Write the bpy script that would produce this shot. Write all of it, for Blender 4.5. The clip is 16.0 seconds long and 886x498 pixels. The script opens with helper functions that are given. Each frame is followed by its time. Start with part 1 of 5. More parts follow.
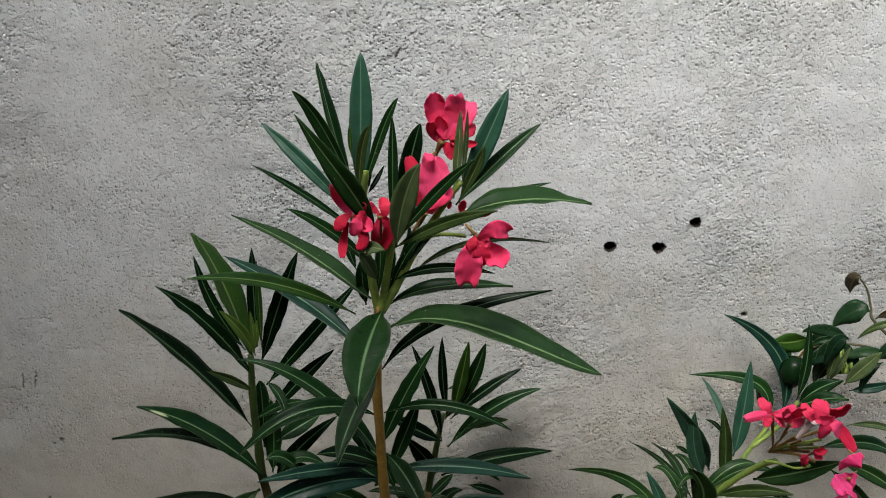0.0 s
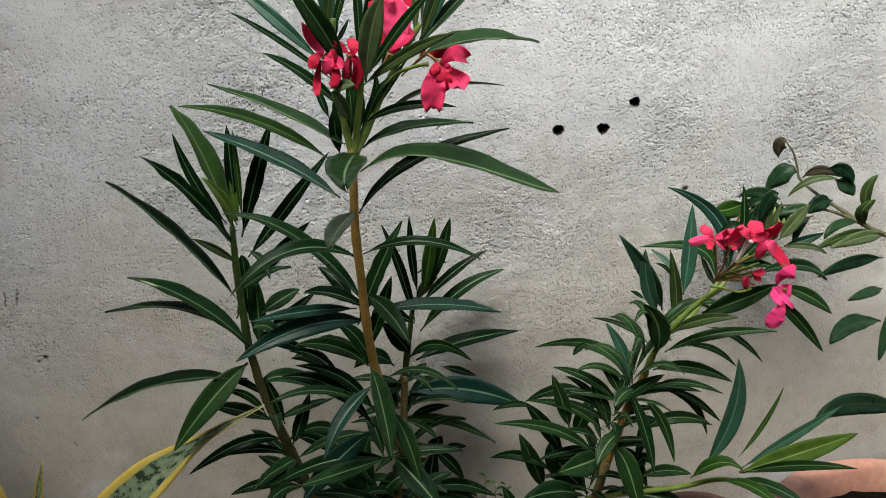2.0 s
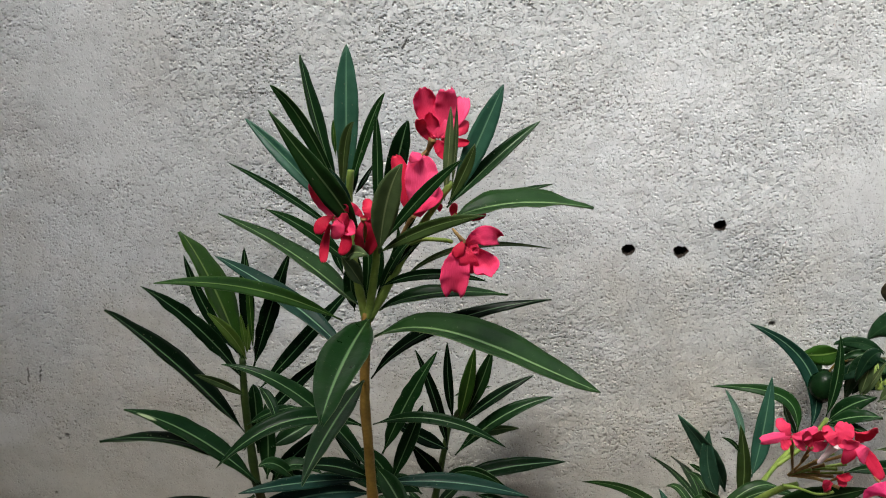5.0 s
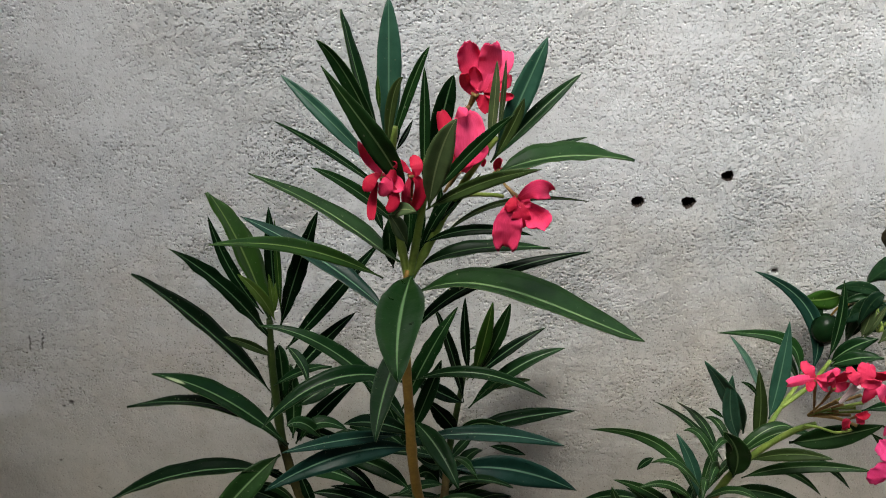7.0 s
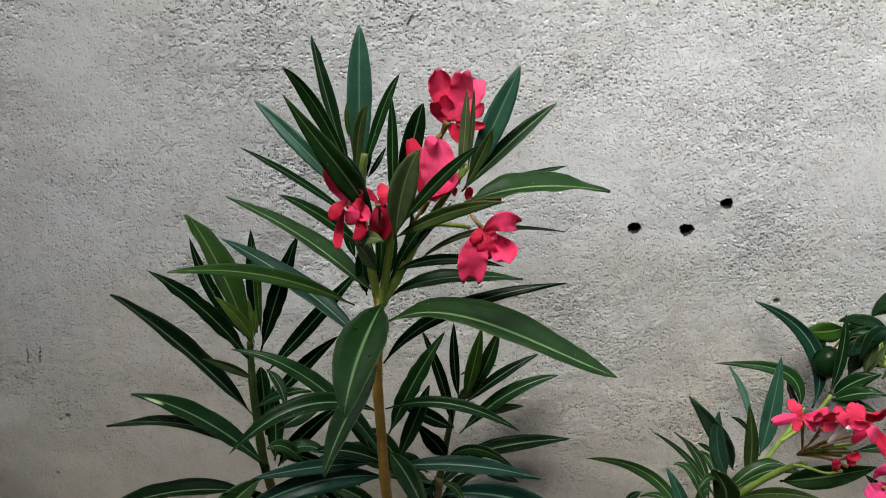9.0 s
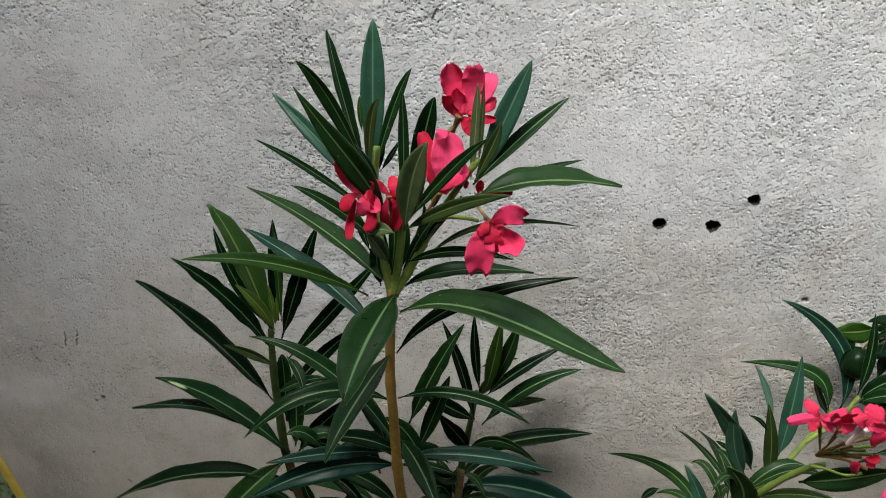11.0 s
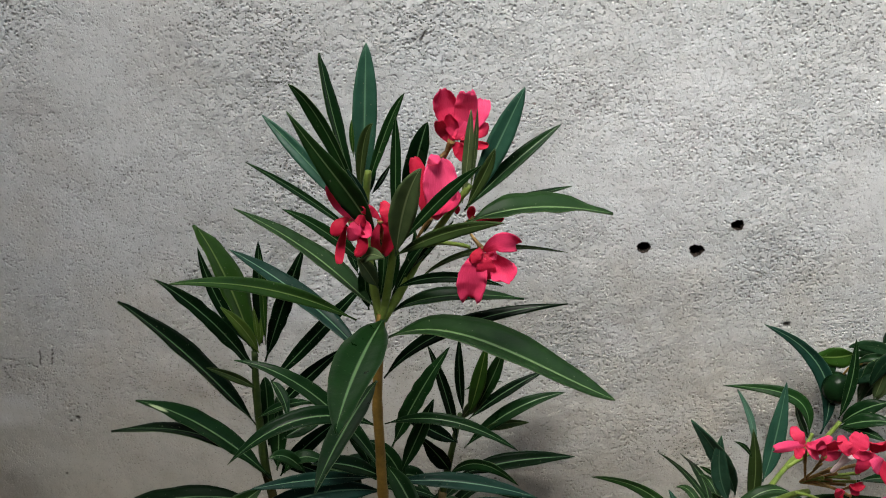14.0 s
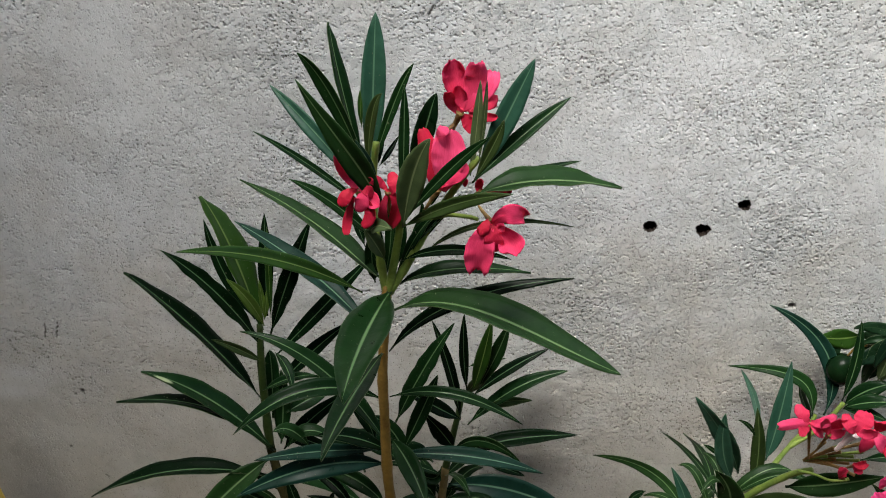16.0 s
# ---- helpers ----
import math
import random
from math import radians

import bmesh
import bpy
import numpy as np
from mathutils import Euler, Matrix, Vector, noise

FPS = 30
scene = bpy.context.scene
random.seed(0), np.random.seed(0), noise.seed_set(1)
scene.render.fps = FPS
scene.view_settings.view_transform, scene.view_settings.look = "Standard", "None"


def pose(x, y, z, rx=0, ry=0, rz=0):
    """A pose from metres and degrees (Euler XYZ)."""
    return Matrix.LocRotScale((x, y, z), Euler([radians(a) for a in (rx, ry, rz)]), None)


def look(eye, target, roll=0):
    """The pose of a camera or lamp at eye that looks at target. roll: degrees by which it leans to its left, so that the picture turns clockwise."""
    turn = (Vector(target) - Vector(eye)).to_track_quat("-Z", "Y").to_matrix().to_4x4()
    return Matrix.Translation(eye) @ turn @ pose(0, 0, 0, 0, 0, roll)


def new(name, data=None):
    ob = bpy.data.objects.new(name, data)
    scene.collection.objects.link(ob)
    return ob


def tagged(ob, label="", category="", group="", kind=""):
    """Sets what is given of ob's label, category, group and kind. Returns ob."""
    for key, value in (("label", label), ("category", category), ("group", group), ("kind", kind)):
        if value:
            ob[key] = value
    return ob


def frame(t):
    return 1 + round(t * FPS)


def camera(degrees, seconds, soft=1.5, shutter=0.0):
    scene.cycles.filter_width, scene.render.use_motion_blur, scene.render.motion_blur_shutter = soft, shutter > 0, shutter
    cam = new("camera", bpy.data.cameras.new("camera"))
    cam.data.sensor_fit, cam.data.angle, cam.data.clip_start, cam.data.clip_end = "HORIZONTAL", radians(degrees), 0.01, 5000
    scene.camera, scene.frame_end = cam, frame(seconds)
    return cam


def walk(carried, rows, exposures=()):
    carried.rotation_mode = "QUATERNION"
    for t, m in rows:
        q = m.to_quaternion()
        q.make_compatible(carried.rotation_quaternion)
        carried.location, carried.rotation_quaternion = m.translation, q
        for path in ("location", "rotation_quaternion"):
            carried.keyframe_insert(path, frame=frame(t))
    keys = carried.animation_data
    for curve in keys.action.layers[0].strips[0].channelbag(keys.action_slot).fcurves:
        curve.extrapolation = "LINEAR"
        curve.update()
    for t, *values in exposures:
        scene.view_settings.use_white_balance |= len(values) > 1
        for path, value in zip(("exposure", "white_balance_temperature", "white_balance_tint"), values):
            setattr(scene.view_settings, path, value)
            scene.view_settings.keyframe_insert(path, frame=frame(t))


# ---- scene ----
cam = camera(55.15, 16.0, soft=1.0)
PATH = [
    (0, (-0.273, -1.163, 1.222), (-0.234, 0.688, 0.466), 0.5),
    (0.5, (-0.319, -1.221, 1.171), (-0.279, 0.661, 0.495), 0.6),
    (1, (-0.347, -1.25, 1.181), (-0.282, 0.647, 0.549), -0.4),
    (1.5, (-0.246, -1.273, 1.112), (-0.286, 0.598, 0.405), -1.2),
    (2, (-0.303, -1.306, 1.082), (-0.146, 0.545, 0.342), -2.1),
    (2.5, (-0.257, -1.286, 1.073), (-0.154, 0.558, 0.305), -2.9),
    (3, (-0.24, -1.258, 1.086), (-0.207, 0.587, 0.315), -2.5),
    (3.5, (-0.281, -1.228, 1.141), (-0.238, 0.622, 0.383), 0.3),
    (4, (-0.202, -1.153, 1.211), (-0.324, 0.671, 0.4), -1.6),
    (4.2, (-0.193, -1.137, 1.218), (-0.333, 0.706, 0.453), -0.4),
    (6.3, (-0.274, -1.095, 1.208), (-0.264, 0.71, 0.347), -0.8),
    (6.5, (-0.268, -1.091, 1.215), (-0.275, 0.706, 0.339), -0.7),
    (7, (-0.307, -1.112, 1.214), (-0.26, 0.689, 0.346), 0.3),
    (7.5, (-0.28, -1.103, 1.226), (-0.263, 0.706, 0.372), -0.3),
    (8, (-0.257, -1.094, 1.204), (-0.256, 0.705, 0.332), 0.5),
    (8.2, (-0.259, -1.102, 1.211), (-0.267, 0.712, 0.369), 0.6),
    (10.3, (-0.221, -1.081, 1.229), (-0.294, 0.721, 0.365), 0.3),
    (10.5, (-0.231, -1.091, 1.228), (-0.31, 0.709, 0.36), 0.8),
    (11, (-0.212, -1.101, 1.228), (-0.36, 0.698, 0.368), -0.3),
    (11.5, (-0.226, -1.109, 1.231), (-0.359, 0.695, 0.378), 0.5),
    (12, (-0.219, -1.108, 1.232), (-0.36, 0.704, 0.398), 1.1),
    (12.5, (-0.221, -1.106, 1.228), (-0.326, 0.703, 0.382), 1.8),
    (13, (-0.226, -1.096, 1.228), (-0.319, 0.717, 0.388), 2.0),
    (13.5, (-0.221, -1.092, 1.234), (-0.333, 0.724, 0.403), 1.3),
    (14, (-0.228, -1.093, 1.235), (-0.316, 0.725, 0.406), 1.1),
    (14.5, (-0.227, -1.097, 1.235), (-0.311, 0.727, 0.42), 1.0),
    (15, (-0.229, -1.093, 1.23), (-0.31, 0.722, 0.396), 1.2),
    (15.5, (-0.23, -1.097, 1.231), (-0.312, 0.71, 0.376), 1.7),
    (16, (-0.232, -1.096, 1.224), (-0.324, 0.706, 0.362), 1.7),
]
walk(cam, [(t, look(eye, target, roll)) for t, eye, target, roll in PATH], [(0, 2.06), (1.5, 2.23), (2.5, 2.50), (3, 2.52), (4, 2.35), (7, 2.20), (12, 2.13), (14.5, 2.10), (16, 2.13)])

GROUND = -0.10


# ---- world, sun, exposure ----
world = bpy.data.worlds.new("sky")
scene.world = world
world.use_nodes = True
wn = world.node_tree.nodes
sky = wn.new("ShaderNodeTexSky")
sky.sky_type = "NISHITA"
sky.sun_disc = False
sky.sun_elevation = radians(56)
sky.sun_rotation = radians(205)
sky.air_density, sky.dust_density, sky.ozone_density = 1.0, 4.0, 1.0
world.node_tree.links.new(sky.outputs[0], wn["Background"].inputs[0])
wn["Background"].inputs[1].default_value = 0.085
sun_data = bpy.data.lights.new("sun", "SUN")
sun_data.energy, sun_data.angle, sun_data.color = 1.6, radians(32), (1.0, 0.985, 0.955)
sun = new("sun", sun_data)
sun.matrix_world = look((-0.90, -1.93, 3.76), (0, 0, 0.6))


# ---- materials ----
def material(name):
    m = bpy.data.materials.new(name)
    m.use_nodes = True
    nt = m.node_tree
    return m, nt.nodes, nt.links, nt.nodes["Principled BSDF"]


def ramp(nodes, stops):
    r = nodes.new("ShaderNodeValToRGB")
    while len(r.color_ramp.elements) < len(stops):
        r.color_ramp.elements.new(0.5)
    for e, (p, c) in zip(r.color_ramp.elements, stops):
        e.position, e.color = p, (*c, 1) if len(c) == 3 else c
    return r


def noise_tex(nodes, links, coord, scale, detail=4, rough=0.6, stretch=None):
    n = nodes.new("ShaderNodeTexNoise")
    n.inputs["Scale"].default_value, n.inputs["Detail"].default_value, n.inputs["Roughness"].default_value = scale, detail, rough
    if stretch:
        mp = nodes.new("ShaderNodeMapping")
        mp.inputs["Scale"].default_value = stretch
        links.new(coord, mp.inputs[0])
        coord = mp.outputs[0]
    links.new(coord, n.inputs["Vector"])
    return n


def mix(nodes, links, mode, fac, a, b):
    m = nodes.new("ShaderNodeMix")
    m.data_type, m.blend_type = "RGBA", mode
    for value, socket in ((fac, m.inputs[0]), (a, m.inputs[6]), (b, m.inputs[7])):
        if hasattr(value, "is_output"):
            links.new(value, socket)
        elif isinstance(value, tuple):
            socket.default_value = (*value, 1)
        else:
            socket.default_value = value
    return m.outputs[2]


def bump(nodes, links, bsdf, height, strength, distance):
    b = nodes.new("ShaderNodeBump")
    b.inputs["Strength"].default_value, b.inputs["Distance"].default_value = strength, distance
    links.new(height, b.inputs["Height"])
    links.new(b.outputs[0], bsdf.inputs["Normal"])
    return b


def stucco():
    m, n, l, p = material("cement_stucco")
    co = n.new("ShaderNodeTexCoord").outputs["Object"]
    big = noise_tex(n, l, co, 2.2, 5, 0.65)
    tone = ramp(n, [(0.25, (0.376, 0.390, 0.380)), (0.5, (0.450, 0.472, 0.470)), (0.75, (0.512, 0.543, 0.556))])
    l.new(big.outputs["Fac"], tone.inputs[0])
    warm = noise_tex(n, l, co, 5.0, 4, 0.7)
    wr = ramp(n, [(0.46, (0, 0, 0)), (0.72, (1, 1, 1))])
    l.new(warm.outputs["Fac"], wr.inputs[0])
    col = mix(n, l, "MULTIPLY", wr.outputs[0], tone.outputs[0], (0.96, 0.93, 0.90))
    # warmer, browner tint towards the ground
    height = n.new("ShaderNodeSeparateXYZ")
    l.new(co, height.inputs[0])
    low_tint = n.new("ShaderNodeMath")
    low_tint.operation = "MULTIPLY_ADD"
    l.new(warm.outputs["Fac"], low_tint.inputs[0])
    low_tint.inputs[1].default_value = -0.5
    l.new(height.outputs[2], low_tint.inputs[2])
    low_tint_ramp = ramp(n, [(0.0, (1, 1, 1)), (0.52, (0, 0, 0))])
    l.new(low_tint.outputs[0], low_tint_ramp.inputs[0])
    col = mix(n, l, "MULTIPLY", low_tint_ramp.outputs[0], col, (1.04, 0.955, 0.82))
    # pale trowelled patches
    pale = noise_tex(n, l, co, 3.4, 3, 0.55, (1.0, 1.0, 1.7))
    pr = ramp(n, [(0.57, (0, 0, 0)), (0.70, (0.8, 0.8, 0.8))])
    l.new(pale.outputs["Fac"], pr.inputs[0])
    col = mix(n, l, "MIX", pr.outputs[0], col, (0.60, 0.615, 0.615))
    pale_area = n.new("ShaderNodeAttribute")
    pale_area.attribute_name = "pale_area"
    col = mix(n, l, "MIX", pale_area.outputs["Fac"], col, (0.70, 0.725, 0.74))
    # sand grains, worn away where the coat was trowelled smooth
    coarse = n.new("ShaderNodeAttribute")
    coarse.attribute_name = "coarse"
    grain = noise_tex(n, l, co, 420, 2.0, 0.5)
    gr = ramp(n, [(0.25, (0.90, 0.895, 0.89)), (0.50, (1.0, 1.0, 1.0)), (0.75, (1.07, 1.07, 1.07))])
    l.new(grain.outputs["Fac"], gr.inputs[0])
    col = mix(n, l, "MULTIPLY", coarse.outputs["Fac"], col, gr.outputs[0])
    # cloudy cement stains a few centimetres across
    cloud = noise_tex(n, l, co, 34, 5, 0.7, (1.0, 1.0, 0.8))
    cr = ramp(n, [(0.32, (0.80, 0.79, 0.77)), (0.50, (1.0, 1.0, 1.0)), (0.68, (1.12, 1.12, 1.12))])
    l.new(cloud.outputs["Fac"], cr.inputs[0])
    col = mix(n, l, "MULTIPLY", 0.5, col, cr.outputs[0])
    # small open pores, denser in weathered patches; the shade inside them is painted dark
    pores = n.new("ShaderNodeAttribute")
    pores.attribute_name = "pores"
    pits = []
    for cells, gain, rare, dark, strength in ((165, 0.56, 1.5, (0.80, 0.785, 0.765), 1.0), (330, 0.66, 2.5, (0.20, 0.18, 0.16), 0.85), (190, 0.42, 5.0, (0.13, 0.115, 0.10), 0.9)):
        vor = n.new("ShaderNodeTexVoronoi")
        vor.inputs["Scale"].default_value = cells
        wobble = mix(n, l, "ADD", 0.0022, co, grain.outputs["Color"])
        l.new(wobble, vor.inputs["Vector"])
        chance = n.new("ShaderNodeSeparateColor")
        l.new(vor.outputs["Color"], chance.inputs[0])
        odds = n.new("ShaderNodeMath")
        odds.operation = "POWER"
        l.new(chance.outputs[0], odds.inputs[0])
        odds.inputs[1].default_value = rare
        size = n.new("ShaderNodeMath")
        size.operation = "MULTIPLY"
        l.new(odds.outputs[0], size.inputs[0])
        l.new(pores.outputs["Fac"], size.inputs[1])
        sub = n.new("ShaderNodeMath")
        sub.operation = "MULTIPLY_ADD"
        l.new(size.outputs[0], sub.inputs[0])
        sub.inputs[1].default_value = -gain
        l.new(vor.outputs["Distance"], sub.inputs[2])
        pit_shade = ramp(n, [(0.02, dark), (0.14, (1, 1, 1))])
        l.new(sub.outputs[0], pit_shade.inputs[0])
        col = mix(n, l, "MULTIPLY", strength, col, pit_shade.outputs[0])
        bowl = ramp(n, [(0.0, (0.35, 0.35, 0.35)), (0.34, (1, 1, 1))])
        l.new(sub.outputs[0], bowl.inputs[0])
        pits.append(bowl.outputs[0])
    # darkness inside the holes painted in, along with scratches and small dark marks
    shade_and_marks = n.new("ShaderNodeAttribute")
    shade_and_marks.attribute_name = "shade_and_marks"
    col = mix(n, l, "MIX", shade_and_marks.outputs["Fac"], col, (0.035, 0.027, 0.022))
    l.new(col, p.inputs["Base Color"])
    p.inputs["Roughness"].default_value = 0.80
    p.inputs["Specular IOR Level"].default_value = 0.2
    # plateaus of trowelled plaster between open pits
    drag = noise_tex(n, l, co, 60, 2, 0.5)
    lumps = mix(n, l, "MULTIPLY", 0.7, pits[0], pits[1])
    lumps = mix(n, l, "ADD", 0.10, lumps, grain.outputs["Fac"])
    lumps = mix(n, l, "ADD", 0.90, lumps, drag.outputs["Fac"])
    b = bump(n, l, p, lumps, 0.45, 0.0050)
    sc = n.new("ShaderNodeMath")
    sc.operation = "MULTIPLY"
    l.new(coarse.outputs["Fac"], sc.inputs[0])
    sc.inputs[1].default_value = 0.88
    l.new(sc.outputs[0], b.inputs["Strength"])
    return m


def see_through(n, l, p, col, share):
    """Lets some daylight shine through a thin blade."""
    t = n.new("ShaderNodeBsdfTranslucent")
    l.new(col, t.inputs["Color"])
    mx = n.new("ShaderNodeMixShader")
    mx.inputs[0].default_value = share
    l.new(p.outputs[0], mx.inputs[1])
    l.new(t.outputs[0], mx.inputs[2])
    l.new(mx.outputs[0], n["Material Output"].inputs["Surface"])


def leaf_material(name, low, mid, high, vein, rough, sheen=0.5, trans=0.0, spot=False):
    m, n, l, p = material(name)
    tc = n.new("ShaderNodeTexCoord")
    info = n.new("ShaderNodeObjectInfo")
    r = ramp(n, [(0.0, low), (0.5, mid), (1.0, high)])
    l.new(info.outputs["Random"], r.inputs[0])
    co = tc.outputs["Object"]
    mottle = noise_tex(n, l, co, 60, 4, 0.6)
    mr = ramp(n, [(0.3, (0.68, 0.7, 0.66)), (0.7, (1.25, 1.22, 1.15))])
    l.new(mottle.outputs["Fac"], mr.inputs[0])
    col = mix(n, l, "MULTIPLY", 0.8, r.outputs[0], mr.outputs[0])
    sep = n.new("ShaderNodeSeparateXYZ")
    l.new(tc.outputs["UV"], sep.inputs[0])
    d = n.new("ShaderNodeMath")
    d.operation = "SUBTRACT"
    l.new(sep.outputs[0], d.inputs[0])
    d.inputs[1].default_value = 0.5
    ab = n.new("ShaderNodeMath")
    ab.operation = "ABSOLUTE"
    l.new(d.outputs[0], ab.inputs[0])
    rib = ramp(n, [(0.020, (0.85, 0.85, 0.85)), (0.045, (0, 0, 0))])
    l.new(ab.outputs[0], rib.inputs[0])
    # fine side veins running out from the midrib
    vv = n.new("ShaderNodeMath")
    vv.operation = "MULTIPLY_ADD"
    l.new(ab.outputs[0], vv.inputs[0])
    vv.inputs[1].default_value = -0.22
    l.new(sep.outputs[1], vv.inputs[2])
    sn = n.new("ShaderNodeMath")
    sn.operation = "SINE"
    ml = n.new("ShaderNodeMath")
    ml.operation = "MULTIPLY"
    l.new(vv.outputs[0], ml.inputs[0])
    ml.inputs[1].default_value = 330
    l.new(ml.outputs[0], sn.inputs[0])
    sv = ramp(n, [(0.0, (0.975, 0.975, 0.975)), (1.0, (1.025, 1.025, 1.02))])
    l.new(sn.outputs[0], sv.inputs[0])
    col = mix(n, l, "MULTIPLY", 1.0, col, sv.outputs[0])
    col = mix(n, l, "MIX", rib.outputs[0], col, vein)
    # paler, drier margin and scattered specks
    edge = ramp(n, [(0.465, (0, 0, 0)), (0.5, (0.22, 0.22, 0.22))])
    l.new(ab.outputs[0], edge.inputs[0])
    col = mix(n, l, "MIX", edge.outputs[0], col, vein)
    speck = noise_tex(n, l, co, 340, 2, 0.5)
    sr = ramp(n, [(0.70, (0, 0, 0)), (0.76, (0.5, 0.5, 0.5))])
    l.new(speck.outputs["Fac"], sr.inputs[0])
    col = mix(n, l, "MIX", sr.outputs[0], col, (0.20, 0.21, 0.13))
    if spot:
        # one pale patch near the tip
        away = n.new("ShaderNodeVectorMath")
        away.operation = "DISTANCE"
        place = n.new("ShaderNodeMapping")
        place.inputs["Scale"].default_value = (0.32, 1.0, 1.0)
        l.new(tc.outputs["UV"], place.inputs[0])
        l.new(place.outputs[0], away.inputs[0])
        away.inputs[1].default_value = (0.095, 0.84, 0.0)
        blot = ramp(n, [(0.045, (0.9, 0.9, 0.9)), (0.075, (0, 0, 0))])
        l.new(away.outputs["Value"], blot.inputs[0])
        col = mix(n, l, "MIX", blot.outputs[0], col, (0.42, 0.50, 0.28))
    l.new(col, p.inputs["Base Color"])
    rr = ramp(n, [(0.3, (rough - 0.07,) * 3), (0.7, (rough + 0.1,) * 3)])
    l.new(mottle.outputs["Fac"], rr.inputs[0])
    l.new(rr.outputs[0], p.inputs["Roughness"])
    p.inputs["Specular IOR Level"].default_value = sheen
    if trans:
        see_through(n, l, p, col, trans)
    bump(n, l, p, mottle.outputs["Fac"], 0.15, 0.002)
    return m


def petal_material(name, low, mid, high, throat):
    m, n, l, p = material(name)
    tc = n.new("ShaderNodeTexCoord")
    info = n.new("ShaderNodeObjectInfo")
    r = ramp(n, [(0.0, low), (0.5, mid), (1.0, high)])
    l.new(info.outputs["Random"], r.inputs[0])
    sep = n.new("ShaderNodeSeparateXYZ")
    l.new(tc.outputs["UV"], sep.inputs[0])
    deep = ramp(n, [(0.0, (0.6, 0.6, 0.6)), (0.28, (0.0, 0.0, 0.0))])
    l.new(sep.outputs[1], deep.inputs[0])
    col = mix(n, l, "MIX", deep.outputs[0], r.outputs[0], throat)
    streak = noise_tex(n, l, tc.outputs["UV"], 9, 4, 0.6, (5.0, 0.6, 1.0))
    sr = ramp(n, [(0.3, (0.88, 0.70, 0.72)), (0.7, (1.08, 1.5, 1.4))])
    l.new(streak.outputs["Fac"], sr.inputs[0])
    col = mix(n, l, "MULTIPLY", 0.8, col, sr.outputs[0])
    edge = ramp(n, [(0.93, (0, 0, 0)), (1.0, (0.25, 0.25, 0.25))])
    l.new(sep.outputs[1], edge.inputs[0])
    col = mix(n, l, "MIX", edge.outputs[0], col, (0.28, 0.02, 0.03))
    l.new(col, p.inputs["Base Color"])
    p.inputs["Roughness"].default_value = 0.55
    p.inputs["Specular IOR Level"].default_value = 0.2
    see_through(n, l, p, col, 0.25)
    bump(n, l, p, streak.outputs["Fac"], 0.2, 0.001)
    return m


def plain_material(name, dark, light, scale, rough, height=0.3, depth=0.002, detail=5, gloss=0.25):
    m, n, l, p = material(name)
    co = n.new("ShaderNodeTexCoord").outputs["Object"]
    a = noise_tex(n, l, co, scale, detail, 0.65)
    r = ramp(n, [(0.28, dark), (0.72, light)])
    l.new(a.outputs["Fac"], r.inputs[0])
    b = noise_tex(n, l, co, scale * 9, 3, 0.6)
    br = ramp(n, [(0.3, (0.8, 0.8, 0.8)), (0.7, (1.15, 1.15, 1.15))])
    l.new(b.outputs["Fac"], br.inputs[0])
    l.new(mix(n, l, "MULTIPLY", 0.8, r.outputs[0], br.outputs[0]), p.inputs["Base Color"])
    p.inputs["Roughness"].default_value = rough
    p.inputs["Specular IOR Level"].default_value = gloss
    bump(n, l, p, b.outputs["Fac"], height, depth)
    return m


def snake_material():
    m, n, l, p = material("variegated_leaf")
    tc = n.new("ShaderNodeTexCoord")
    sep = n.new("ShaderNodeSeparateXYZ")
    l.new(tc.outputs["UV"], sep.inputs[0])
    d = n.new("ShaderNodeMath")
    d.operation = "SUBTRACT"
    l.new(sep.outputs[0], d.inputs[0])
    d.inputs[1].default_value = 0.5
    ab = n.new("ShaderNodeMath")
    ab.operation = "ABSOLUTE"
    l.new(d.outputs[0], ab.inputs[0])
    band = noise_tex(n, l, tc.outputs["UV"], 7, 3, 0.6, (0.8, 5.0, 1.0))
    br = ramp(n, [(0.42, (0.012, 0.032, 0.016)), (0.47, (0.16, 0.23, 0.13)), (0.62, (0.24, 0.31, 0.19))])
    l.new(band.outputs["Fac"], br.inputs[0])
    wob = noise_tex(n, l, tc.outputs["UV"], 6, 3, 0.6, (0.2, 3.0, 1.0))
    add = n.new("ShaderNodeMath")
    add.operation = "MULTIPLY_ADD"
    l.new(wob.outputs["Fac"], add.inputs[0])
    add.inputs[1].default_value = 0.15
    l.new(ab.outputs[0], add.inputs[2])
    mr = ramp(n, [(0.385, (0, 0, 0)), (0.40, (1, 1, 1))])
    l.new(add.outputs[0], mr.inputs[0])
    yel = noise_tex(n, l, tc.outputs["Object"], 40, 4, 0.6)
    yr = ramp(n, [(0.3, (0.50, 0.36, 0.045)), (0.7, (0.62, 0.50, 0.12))])
    l.new(yel.outputs["Fac"], yr.inputs[0])
    l.new(mix(n, l, "MIX", mr.outputs[0], br.outputs[0], yr.outputs[0]), p.inputs["Base Color"])
    p.inputs["Roughness"].default_value = 0.42
    bump(n, l, p, band.outputs["Fac"], 0.15, 0.001)
    return m


